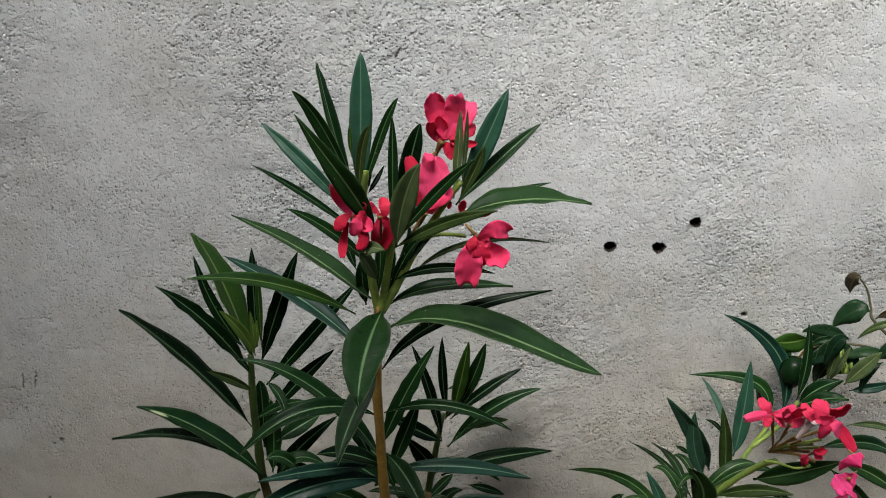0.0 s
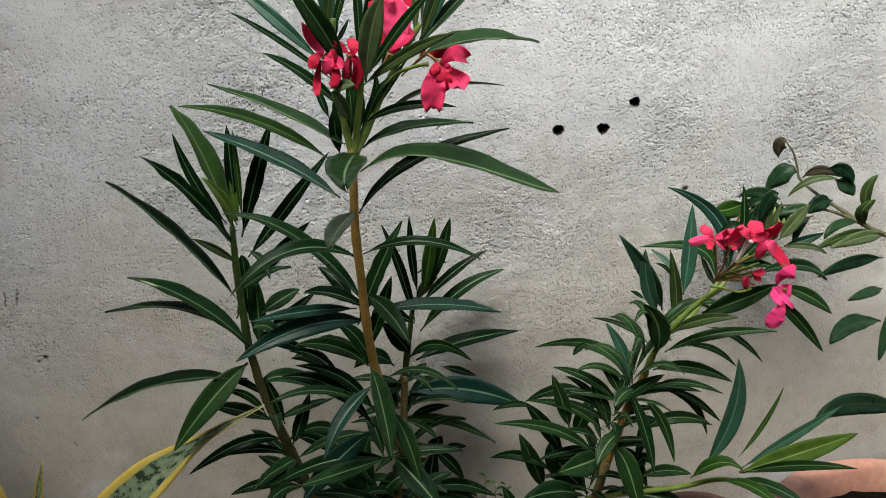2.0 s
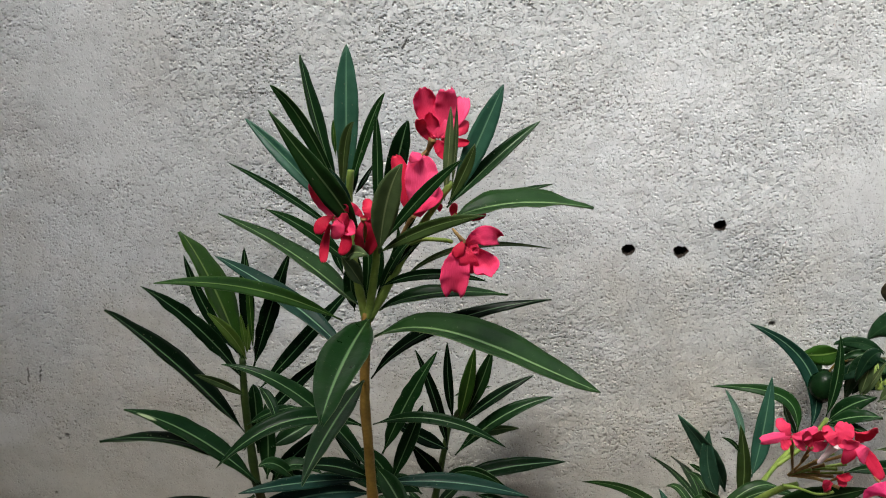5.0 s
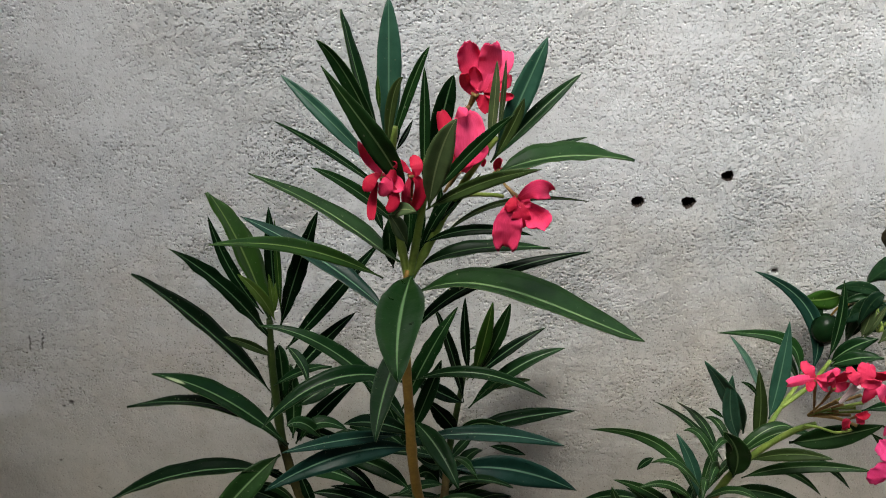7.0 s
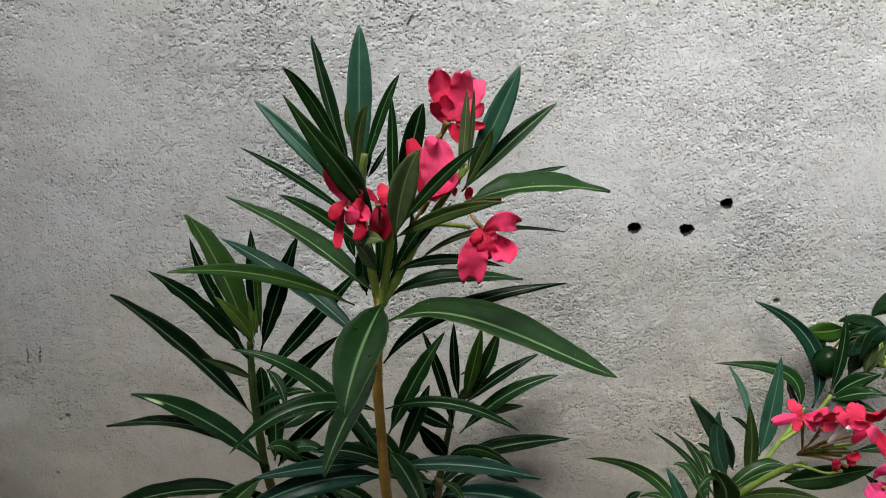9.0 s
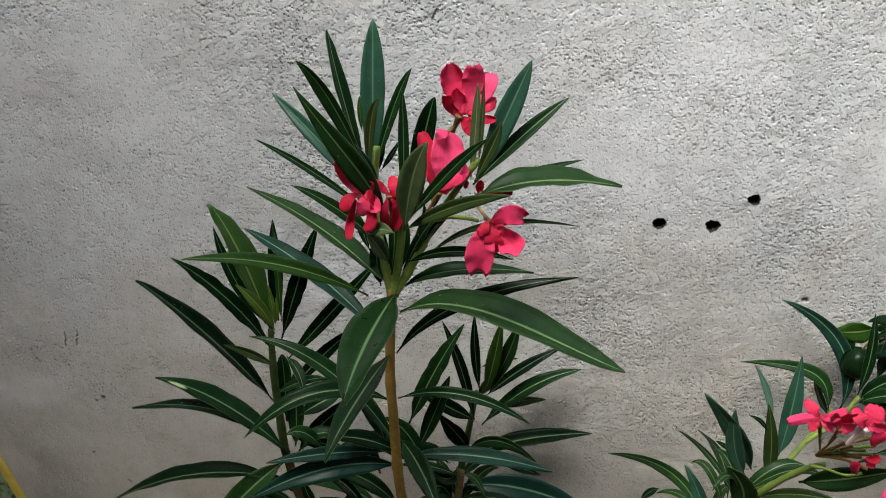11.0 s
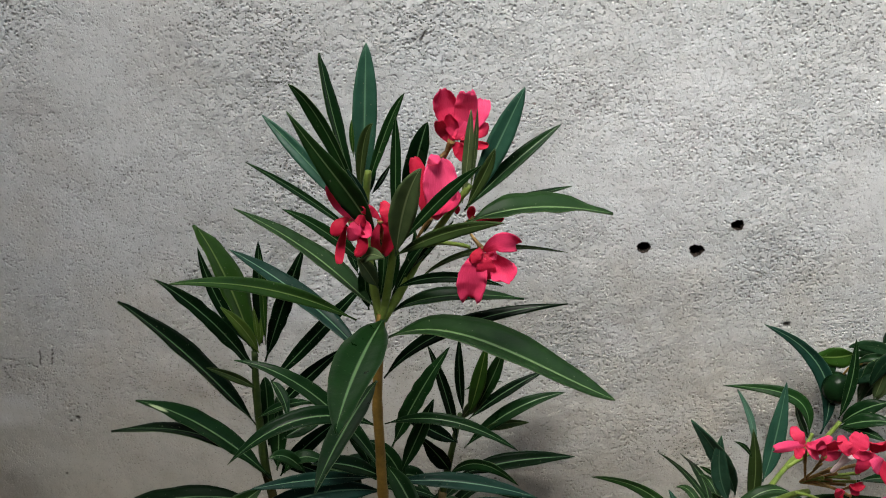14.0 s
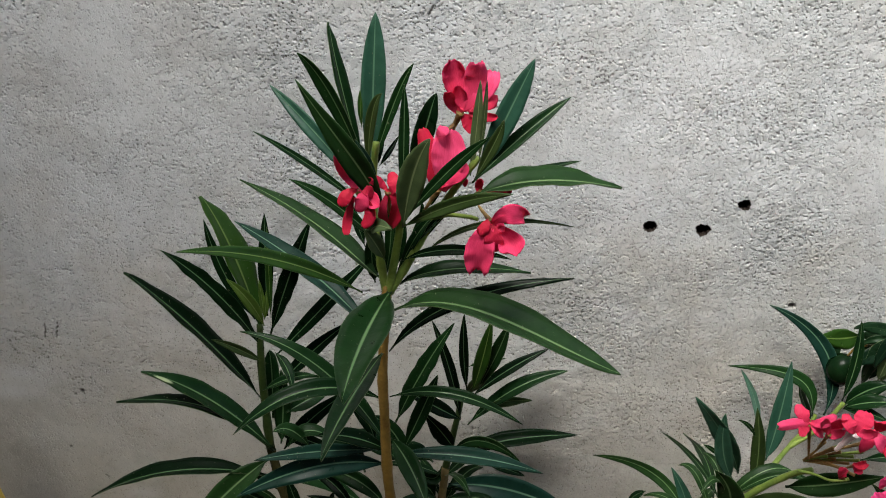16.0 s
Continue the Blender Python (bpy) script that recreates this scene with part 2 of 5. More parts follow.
STUCCO = stucco()
GREEN = leaf_material("oleander_leaf", (0.0040, 0.018, 0.0052), (0.0060, 0.025, 0.0066), (0.0090, 0.034, 0.008), (0.12, 0.21, 0.09), 0.33, 0.10)
MEADOW = leaf_material("mid_green_oleander_leaf", (0.0105, 0.034, 0.0082), (0.0125, 0.040, 0.0095), (0.015, 0.045, 0.0108), (0.15, 0.24, 0.10), 0.38, 0.12)
TEAL = leaf_material("blue_green_oleander_leaf", (0.020, 0.070, 0.046), (0.024, 0.078, 0.050), (0.028, 0.084, 0.050), (0.10, 0.20, 0.12), 0.35, 0.18)
UNDER = leaf_material("oleander_leaf_underside", (0.050, 0.082, 0.030), (0.060, 0.095, 0.036), (0.072, 0.108, 0.042), (0.20, 0.25, 0.11), 0.55, 0.2)
# near-black and dark teal copies of the leaf colours stand in for shade
SHADED = leaf_material("shaded_oleander_leaf", (0.0012, 0.0062, 0.0020), (0.0018, 0.0085, 0.0026), (0.0028, 0.0120, 0.0034), (0.085, 0.16, 0.075), 0.33, 0.06)
TEAL_SHADED = leaf_material("shaded_blue_green_oleander_leaf", (0.0070, 0.029, 0.0205), (0.0085, 0.034, 0.024), (0.0105, 0.039, 0.026), (0.13, 0.24, 0.15), 0.33, 0.12)
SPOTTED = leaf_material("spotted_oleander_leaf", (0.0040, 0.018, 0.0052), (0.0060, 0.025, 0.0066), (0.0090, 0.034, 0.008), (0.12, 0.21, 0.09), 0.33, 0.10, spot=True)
OLIVE = leaf_material("olive_oleander_leaf", (0.026, 0.050, 0.012), (0.031, 0.058, 0.014), (0.037, 0.066, 0.017), (0.14, 0.20, 0.07), 0.50, 0.2)
YOUNG = leaf_material("young_oleander_leaf", (0.018, 0.062, 0.007), (0.022, 0.072, 0.008), (0.028, 0.082, 0.010), (0.18, 0.28, 0.07), 0.42, 0.25, 0.2)
LIME = leaf_material("bright_new_leaf", (0.085, 0.165, 0.022), (0.095, 0.18, 0.026), (0.105, 0.20, 0.030), (0.28, 0.40, 0.12), 0.45, 0.3, 0.25)
CITRUS = leaf_material("citrus_leaf", (0.005, 0.018, 0.009), (0.009, 0.028, 0.012), (0.018, 0.048, 0.018), (0.02, 0.045, 0.018), 0.30, 0.07)
DRY = leaf_material("withered_leaf", (0.030, 0.028, 0.016), (0.038, 0.032, 0.018), (0.045, 0.036, 0.020), (0.10, 0.08, 0.04), 0.7, 0.2)
PINK = petal_material("pink_petal", (0.92, 0.045, 0.145), (0.94, 0.060, 0.18), (0.95, 0.080, 0.22), (0.80, 0.03, 0.075))
ROSE = petal_material("rose_petal", (0.89, 0.050, 0.22), (0.92, 0.065, 0.25), (0.93, 0.085, 0.29), (0.85, 0.05, 0.15))
RED = petal_material("red_petal", (0.60, 0.013, 0.045), (0.70, 0.022, 0.070), (0.78, 0.040, 0.11), (0.45, 0.015, 0.032))
STEM = plain_material("golden_brown_stem", (0.16, 0.092, 0.018), (0.27, 0.165, 0.034), 35, 0.6)
BARK = plain_material("olive_brown_bark", (0.085, 0.062, 0.024), (0.19, 0.14, 0.052), 40, 0.85, 0.5)
TWIG = plain_material("olive_grey_twig", (0.05, 0.052, 0.026), (0.13, 0.125, 0.065), 60, 0.8, 0.4)
DARKBARK = plain_material("dark_olive_bark", (0.024, 0.025, 0.007), (0.068, 0.060, 0.019), 40, 0.85, 0.5, gloss=0.1)
SHOOT = plain_material("green_shoot", (0.11, 0.175, 0.032), (0.21, 0.28, 0.055), 40, 0.5)
GREENSTEM = plain_material("dark_green_stem", (0.016, 0.034, 0.006), (0.045, 0.075, 0.015), 40, 0.55)
CALYX = plain_material("brown_calyx", (0.17, 0.08, 0.030), (0.36, 0.24, 0.08), 90, 0.65)
WHITE = plain_material("pale_flower_tube", (0.80, 0.58, 0.60), (0.88, 0.76, 0.76), 60, 0.55)
TERRA = plain_material("terracotta_clay", (0.40, 0.185, 0.12), (0.56, 0.30, 0.21), 9, 0.8, 0.35)
BROWN = plain_material("brown_fired_clay", (0.085, 0.048, 0.034), (0.15, 0.085, 0.06), 12, 0.7, 0.3)
SOIL = plain_material("damp_black_soil", (0.004, 0.003, 0.0025), (0.014, 0.011, 0.008), 60, 0.95, 0.9, 0.006, gloss=0.05)
EARTH = plain_material("bare_earth", (0.13, 0.085, 0.052), (0.24, 0.160, 0.10), 8, 0.95, 0.8, 0.008)
RIND = plain_material("green_citrus_rind", (0.003, 0.012, 0.004), (0.006, 0.020, 0.006), 30, 0.25, 0.25, 0.0008, gloss=0.1)
# kept dark so the unseen walls bounce little fill light
BLOCKER = plain_material("light_blocking_dark_render", (0.10, 0.095, 0.088), (0.19, 0.18, 0.165), 3, 0.9, 0.4, 0.004)
VARIEGATED = snake_material()


# ---- mesh helpers ----
def part(name, bm, mats, parent, label="", smooth=True):
    me = bpy.data.meshes.new(name)
    bm.to_mesh(me)
    bm.free()
    for m in mats if isinstance(mats, (list, tuple)) else [mats]:
        me.materials.append(m)
    if smooth:
        me.polygons.foreach_set("use_smooth", [True] * len(me.polygons))
    ob = new(name, me)
    ob.parent = parent
    return tagged(ob, label)


def thing(name, place, label, category, group="", kind=""):
    ob = new(name)
    ob.location = place
    ob.empty_display_size = 0.05
    bpy.context.view_layer.update()
    return tagged(ob, label, category, group, kind)


def local(parent, p):
    base = Vector((0, 0, 0))
    o = parent
    while o is not None:
        base += o.location
        o = o.parent
    return Vector(p) - base


TO_EYE = Vector((0.0, -0.91, 0.41))


def bend(points, t):
    """The smooth curve through three or four evenly spaced points."""
    last = len(points) - 1
    out = Vector((0, 0, 0))
    for i, p in enumerate(points):
        share = 1.0
        for j in range(last + 1):
            if j != i:
                share *= (t * last - j) / (i - j)
        out += p * share
    return out


def blade(parent, name, points, width, face, shape, mats, fold, ripple, thick, steps, across, label="", curl=0.0, twist=0.0, roll=0.0, frill=0.0):
    """A thin two-skinned leaf or petal along the points; shape(t) is its half width, fold lifts the margins."""
    points = [local(parent, q) for q in points]
    bm = bmesh.new()
    uv = bm.loops.layers.uv.new("UVMap")
    seed = random.random() * 50
    top, low = [], []
    hint = TO_EYE * face + (Vector((0.12, 0, 1)) * (1 - abs(face)))
    for i in range(steps + 1):
        t = i / steps
        p = bend(points, t)
        d = (bend(points, min(1, t + 0.01)) - bend(points, max(0, t - 0.01))).normalized()
        nrm = hint - d * hint.dot(d)
        if nrm.length < 0.05:
            nrm = Vector((1, 0, 0)) - d * d.x
        nrm.normalize()
        nrm = Matrix.Rotation(roll + twist * (t - 0.4), 3, d) @ nrm
        side = d.cross(nrm)
        w = width * shape(t)
        rt, rl = [], []
        for j in range(across + 1):
            s = j / across * 2 - 1
            wav = ripple * width * (math.sin(t * 17 + seed + s * 2) * abs(s) ** 1.5 + 0.5 * math.sin(t * 31 + seed * 2) * abs(s))
            jag = 1 + ripple * 0.5 * math.sin(t * 43 + seed * 3 + (5 if s > 0 else 0))
            q = p + side * (s * w * jag) + nrm * (abs(s) * w * fold + wav - curl * width * t * t * s * s)
            q += d * (frill * width * t ** 6 * (math.sin(s * 7 + seed) + 0.6 * math.sin(s * 13 + seed * 2)))
            rt.append(bm.verts.new(q + nrm * thick * 0.5))
            rl.append(bm.verts.new(q - nrm * thick * 0.5))
        top.append(rt)
        low.append(rl)

    def quad(vs, uvs, mat):
        f = bm.faces.new(vs)
        f.material_index = mat
        for lp, c in zip(f.loops, uvs):
            lp[uv].uv = c

    two = len(mats) - 1
    for i in range(steps):
        for j in range(across):
            u0, u1, v0, v1 = j / across, (j + 1) / across, i / steps, (i + 1) / steps
            quad((top[i][j], top[i][j + 1], top[i + 1][j + 1], top[i + 1][j]), ((u0, v0), (u1, v0), (u1, v1), (u0, v1)), 0)
            quad((low[i][j], low[i + 1][j], low[i + 1][j + 1], low[i][j + 1]), ((u0, v0), (u0, v1), (u1, v1), (u1, v0)), two)
        for j in (0, across):
            k = j / across
            quad((top[i][j], top[i + 1][j], low[i + 1][j], low[i][j]), ((k, 0.5),) * 4, two)
    for i in (0, steps):
        for j in range(across):
            quad((top[i][j], top[i][j + 1], low[i][j + 1], low[i][j]), ((j / across, i / steps),) * 4, two)
    bmesh.ops.recalc_face_normals(bm, faces=bm.faces)
    return part(name, bm, mats, parent, label)


def lance(t):
    """Half width of a narrow oleander leaf: a short stalk, a long belly, a drawn-out point."""
    if t < 0.06:
        return 0.055
    u = (t - 0.06) / 0.94
    return 0.012 + 0.488 * (math.sin(math.pi * min(1, u ** 0.86)) ** 0.84)


def oval(t):
    if t < 0.08:
        return 0.05
    u = (t - 0.08) / 0.92
    return 0.03 + 0.47 * (math.sin(math.pi * u ** 0.8) ** 0.75)


def spoon(t):
    return 0.10 + 0.40 * math.sin(math.pi * min(1.0, t * 0.90 + 0.02) ** 1.35) ** 0.7 if t < 0.985 else 0.24


def strap(t):
    return 0.5 * (0.55 + 0.45 * math.sin(math.pi * (0.15 + 0.45 * t))) * (1 - t ** 5) + 0.015


def leaf(plant, a, m, b, width, face, mat=None, ragged=False):
    citrus = plant.name.startswith("citrus")
    mat = mat or (CITRUS if citrus else GREEN)
    if citrus:
        width *= 0.78
    under = UNDER if mat in (GREEN, CITRUS, MEADOW, TEAL) else mat
    return blade(plant, "leaf", [a, m, b], width, face, oval if citrus else lance, [mat, under],
                 random.uniform(0.15, 0.50), 0.11 if ragged else random.uniform(0.015, 0.045), 0.0007, 36 if ragged else 18, 6,
                 curl=random.uniform(0, 0.25), twist=random.uniform(-0.5, 0.5), roll=random.uniform(-0.2, 0.2))


def lamina(plant, points, width, roll, mat, ragged=False):
    """An oleander leaf folded along its midrib and turned about it by roll degrees."""
    under = UNDER if mat in (GREEN, MEADOW, TEAL, SHADED, TEAL_SHADED, SPOTTED) else mat
    return blade(plant, "leaf", points, width * 1.24, 1.0, lance, [mat, under], 0.42, 0.09 if ragged else random.uniform(0.012, 0.035), 0.0007, 36 if ragged else 20, 6,
                 curl=random.uniform(0, 0.15), twist=random.uniform(-0.25, 0.25), roll=radians(roll))


def citrus_leaf(points, width, roll, mat):
    """A broad oval citrus leaf, slightly folded along its midrib."""
    return blade(citrus, "leaf", points, width * 1.15, 1.0, oval, [mat, UNDER if mat is CITRUS else mat], 0.30, random.uniform(0.02, 0.05), 0.0007, 18, 6,
                 curl=random.uniform(0.1, 0.4), twist=random.uniform(-0.4, 0.4), roll=radians(roll))


def petal(bloom, a, m, b, width, mat):
    return blade(bloom, "petal", [a, m, b], width, random.choice((0.96, 0.92, -0.94)), spoon, [mat],
                 random.uniform(-0.15, 0.25), random.uniform(0.02, 0.05), 0.0005, 22, 12, curl=random.uniform(-0.3, 0.4), twist=random.uniform(-0.35, 0.35), frill=0.035)


def tube_mesh(points, radii, sides=10, bumps=0.0):
    """A closed, tapering limb through the points."""
    bm = bmesh.new()
    pts = [Vector(p) for p in points]
    fine, rad = [], []
    for i in range(len(pts) - 1):
        p0, p1, p2, p3 = pts[max(0, i - 1)], pts[i], pts[i + 1], pts[min(len(pts) - 1, i + 2)]
        for k in range(6):
            t = k / 6
            fine.append(0.5 * (2 * p1 + (p2 - p0) * t + (2 * p0 - 5 * p1 + 4 * p2 - p3) * t * t + (3 * p1 - p0 - 3 * p2 + p3) * t ** 3))
            rad.append(radii[i] * (1 - t) + radii[i + 1] * t)
    fine.append(pts[-1])
    rad.append(radii[-1])
    rings, x = [], None
    for i, p in enumerate(fine):
        d = (fine[min(len(fine) - 1, i + 1)] - fine[max(0, i - 1)]).normalized()
        if x is None:
            x = d.orthogonal().normalized()
        x = (x - d * x.dot(d)).normalized()
        y = d.cross(x)
        ring = []
        for k in range(sides):
            g = 2 * math.pi * k / sides
            r = rad[i] * (1 + bumps * noise.noise(p * 120 + Vector((k, 0, 0))))
            if bumps and i % 9 == 4:
                r *= 1.12
            ring.append(bm.verts.new(p + (x * math.cos(g) + y * math.sin(g)) * r))
        rings.append(ring)
    for r0, r1 in zip(rings, rings[1:]):
        for k in range(sides):
            bm.faces.new((r0[k], r0[(k + 1) % sides], r1[(k + 1) % sides], r1[k]))
    bm.faces.new(rings[0][::-1])
    bm.faces.new(rings[-1])
    return bm


def limb(plant, name, points, radii, mat, label="", bumps=0.12):
    return part(name, tube_mesh([local(plant, p) for p in points], radii, 10, bumps), mat, plant, label)


def flower(plant, centre, stalk, radius, pale=False):
    c, s = Vector(centre), Vector(stalk)
    bm = tube_mesh([local(plant, s), local(plant, (c + s) / 2), local(plant, c)], [radius * 0.6, radius * 0.9, radius * 1.7], 8, 0.1)
    return part("flower", bm, WHITE if pale else CALYX, plant, "ruffled pink-red flower with a slender tube")


# ---- setting ----
def lattice(xs, zs, cx, cz, rng):
    """Smooth random heights with cells of cx by cz metres."""
    gx, gz = (xs - xs[0]) / cx, (zs - zs[0]) / cz
    g = rng.standard_normal((int(gz[-1]) + 3, int(gx[-1]) + 3))
    ix, iz = gx.astype(int), gz.astype(int)
    fx, fz = gx - ix, gz - iz
    fx, fz = fx * fx * (3 - 2 * fx), fz * fz * (3 - 2 * fz)
    a = g[np.ix_(iz, ix)] * (1 - fx) + g[np.ix_(iz, ix + 1)] * fx
    b = g[np.ix_(iz + 1, ix)] * (1 - fx) + g[np.ix_(iz + 1, ix + 1)] * fx
    return a * (1 - fz)[:, None] + b * fz[:, None]


def stucco_wall():
    rng = np.random.default_rng(7)
    step = 0.0021
    fine = 0.00055
    xs = np.concatenate([np.linspace(-3.2, -1.22, 40)[:-1], np.arange(-1.22, -0.014, step), np.arange(-0.014, 0.134, fine), np.arange(0.134, 0.86, step), np.linspace(0.86, 3.2, 46)])
    zs = np.concatenate([[GROUND - 0.05], np.arange(GROUND, 0.735, step), np.arange(0.735, 0.809, fine), np.arange(0.809, 1.30, step), np.linspace(1.30, 4.4, 80)])
    X, Zg = np.meshgrid(xs, zs)
    rough = np.clip(0.75 + 0.22 * lattice(xs, zs, 0.13, 0.11, rng) + 0.12 * lattice(xs, zs, 0.04, 0.03, rng), 0.12, 1.3)
    edge_z = 0.30 - 0.22 * (X + 0.45) + 0.36 / (1 + np.exp(-(X - 0.24) / 0.04))
    smooth = 1 / (1 + np.exp((Zg - edge_z + 0.05 * lattice(xs, zs, 0.10, 0.10, rng)) / 0.035))
    rough *= 1 - 0.40 * smooth
    h = 0.00016 * lattice(xs, zs, 0.0056, 0.0050, rng) + 0.00019 * lattice(xs, zs, 0.011, 0.009, rng) + 0.00013 * lattice(xs, zs, 0.0034, 0.0032, rng)
    h = h * rough + 0.0007 * lattice(xs, zs, 0.06, 0.05, rng) + 0.003 * lattice(xs, zs, 0.30, 0.25, rng)
    # arcs swept by the trowel
    arc = np.hypot(X + 0.12, Zg - 0.40) + 0.012 * lattice(xs, zs, 0.12, 0.10, rng)
    swept = np.exp(-((X - 0.24) / 0.22) ** 2 - ((Zg - 0.84) / 0.20) ** 2) + 0.5 * np.exp(-((X + 0.62) / 0.22) ** 2 - ((Zg - 0.80) / 0.25) ** 2)
    h = h + 0.00010 * swept * (np.sin(310 * arc) + 0.7 * np.sin(487 * arc + 1.3))
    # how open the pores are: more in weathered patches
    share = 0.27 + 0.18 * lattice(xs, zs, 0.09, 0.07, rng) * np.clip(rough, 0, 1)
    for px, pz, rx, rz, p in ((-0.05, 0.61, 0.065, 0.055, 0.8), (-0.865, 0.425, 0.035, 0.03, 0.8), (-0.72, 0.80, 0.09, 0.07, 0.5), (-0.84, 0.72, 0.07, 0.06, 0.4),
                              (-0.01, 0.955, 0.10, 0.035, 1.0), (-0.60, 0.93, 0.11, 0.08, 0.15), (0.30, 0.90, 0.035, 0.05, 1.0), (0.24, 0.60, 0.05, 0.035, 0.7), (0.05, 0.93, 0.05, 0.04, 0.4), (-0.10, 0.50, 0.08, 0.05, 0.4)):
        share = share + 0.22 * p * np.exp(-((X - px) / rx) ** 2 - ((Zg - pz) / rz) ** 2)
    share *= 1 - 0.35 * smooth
    # soft paler areas around and above the drilled holes
    pale_area = np.zeros_like(share)
    for px, pz, rx, rz, p in ((0.03, 0.92, 0.16, 0.11, 0.42), (0.16, 0.86, 0.14, 0.09, 0.25), (-0.06, 0.80, 0.14, 0.09, 0.30)):
        pale_area = np.maximum(pale_area, p * np.exp(-((X - px) / rx) ** 2 - ((Zg - pz) / rz) ** 2) * (1 + 0.22 * lattice(xs, zs, 0.04, 0.03, rng)))
    pale_area = np.clip(pale_area, 0, 0.85)
    Y = -h
    shade_and_marks = np.zeros_like(Y)
    # the three drilled holes, with chipped rims
    for hx, hz, r, ragged in ((0.0, 0.750, 0.0088, 0.04), (0.0735, 0.748, 0.0092, 0.10), (0.1235, 0.789, 0.0080, 0.10)):
        ang = np.arctan2(Zg - hz, X - hx)
        d = np.hypot(X - hx, (Zg - hz) * 1.12)
        edge = r * (1 + ragged * np.sin(3 * ang + hx * 90) + ragged * 0.6 * np.sin(7 * ang + 1) + 0.05 * np.sin(13 * ang))
        Y = np.where(d < edge * 1.18, np.maximum(Y, 0.0012 + 0.0015 * ragged * np.sin(5 * ang)), Y)
        Y = np.where(d < edge, 0.095, Y)
        # the shade of the hole goes into the colour, rim included
        shade_and_marks = np.where(d < edge * 1.10, 1.0, shade_and_marks)
    # two scored lines, chips and stuck crumbs
    for sx, sz, ln, lean, dep in ((-0.884, 0.528, 0.026, 0.22, 0.008), (-0.9035, 0.5255, 0.030, 0.12, 0.004), (-0.847, 0.2425, 0.010, -1.1, 0.006), (-0.312, 1.033, 0.014, 0.5, 0.006)):
        u = np.abs(X - sx - lean * (Zg - sz))
        broken = np.sin(Zg * 700 + sx * 50) > -0.93
        line = (u < 0.0012) & (np.abs(Zg - sz) < ln / 2) & broken
        Y = np.where(line, Y + dep * 0.3, Y)
        shade_and_marks = np.where(line, 0.85, shade_and_marks)
    for sx, sz, r, dep in ((-0.862, 0.4145, 0.0038, 0.010), (0.217, 0.637, 0.0042, 0.010), (-0.875, 0.407, 0.0024, 0.006), (-0.19, 0.336, 0.003, 0.006), (-0.183, 0.326, 0.0024, 0.006), (-0.90, 0.30, 0.003, 0.007)):
        pitted = np.hypot(X - sx, Zg - sz) < r
        Y = np.where(pitted, Y + dep * 0.4, Y)
        shade_and_marks = np.where(pitted, 0.8, shade_and_marks)
    Y[0, :] = Y[-1, :] = 0.10
    Y[:, 0] = Y[:, -1] = 0.10
    nz, nx = X.shape
    co = np.stack([X, Y, Zg], -1).reshape(-1, 3)
    i = (np.arange(nz - 1)[:, None] * nx + np.arange(nx - 1)).ravel()
    quads = np.stack([i, i + 1, i + nx + 1, i + nx], 1)
    # the masonry behind the render coat
    n0 = len(co)
    x0, x1, z0, z1 = xs[0], xs[-1], zs[0], zs[-1]
    box = np.array([(x, y, z) for y in (0.10, 0.25) for z in (z0, z1) for x in (x0, x1)])
    faces = np.array([(0, 1, 3, 2), (4, 6, 7, 5), (0, 4, 5, 1), (2, 3, 7, 6), (0, 2, 6, 4), (1, 5, 7, 3)]) + n0
    co, quads = np.concatenate([co, box]), np.concatenate([quads, faces])
    me = bpy.data.meshes.new("wall_north")
    me.vertices.add(len(co))
    me.vertices.foreach_set("co", co.ravel())
    me.loops.add(quads.size)
    me.loops.foreach_set("vertex_index", quads.ravel().astype(np.int32))
    me.polygons.add(len(quads))
    me.polygons.foreach_set("loop_start", np.arange(0, quads.size, 4, dtype=np.int32))
    me.polygons.foreach_set("use_smooth", np.concatenate([np.ptp(co[quads[:-6], 1], axis=1) < 0.01, np.zeros(6, bool)]))
    me.update(calc_edges=True)
    me.attributes.new("shade_and_marks", "FLOAT", "POINT").data.foreach_set("value", np.concatenate([shade_and_marks.ravel(), np.zeros(8)]).astype(np.float32))
    me.attributes.new("coarse", "FLOAT", "POINT").data.foreach_set("value", np.concatenate([np.clip(rough, 0, 1).ravel(), np.ones(8)]).astype(np.float32))
    me.attributes.new("pores", "FLOAT", "POINT").data.foreach_set("value", np.concatenate([np.clip(share, 0, 1.4).ravel(), np.ones(8)]).astype(np.float32))
    me.attributes.new("pale_area", "FLOAT", "POINT").data.foreach_set("value", np.concatenate([pale_area.ravel(), np.zeros(8)]).astype(np.float32))
    me.materials.append(STUCCO)
    return tagged(new("wall_north", me), "rough grey cement-rendered wall with three drilled holes", "wall", kind="structure")


def ground():
    bm = bmesh.new()
    bmesh.ops.create_grid(bm, x_segments=120, y_segments=120, size=1)
    for v in bm.verts:
        v.co.x = math.copysign(abs(v.co.x) ** 3, v.co.x) * 400
        v.co.y = math.copysign(abs(v.co.y) ** 3, v.co.y) * 400
        v.co.z = 0.010 * noise.noise(Vector((v.co.x * 9, v.co.y * 9, 0))) - 0.006
    ob = part("ground", bm, EARTH, None, "bare brown earth along the foot of the wall")
    ob.location.z = GROUND
    return tagged(ob, category="ground", kind="structure")


stucco_wall()
ground()


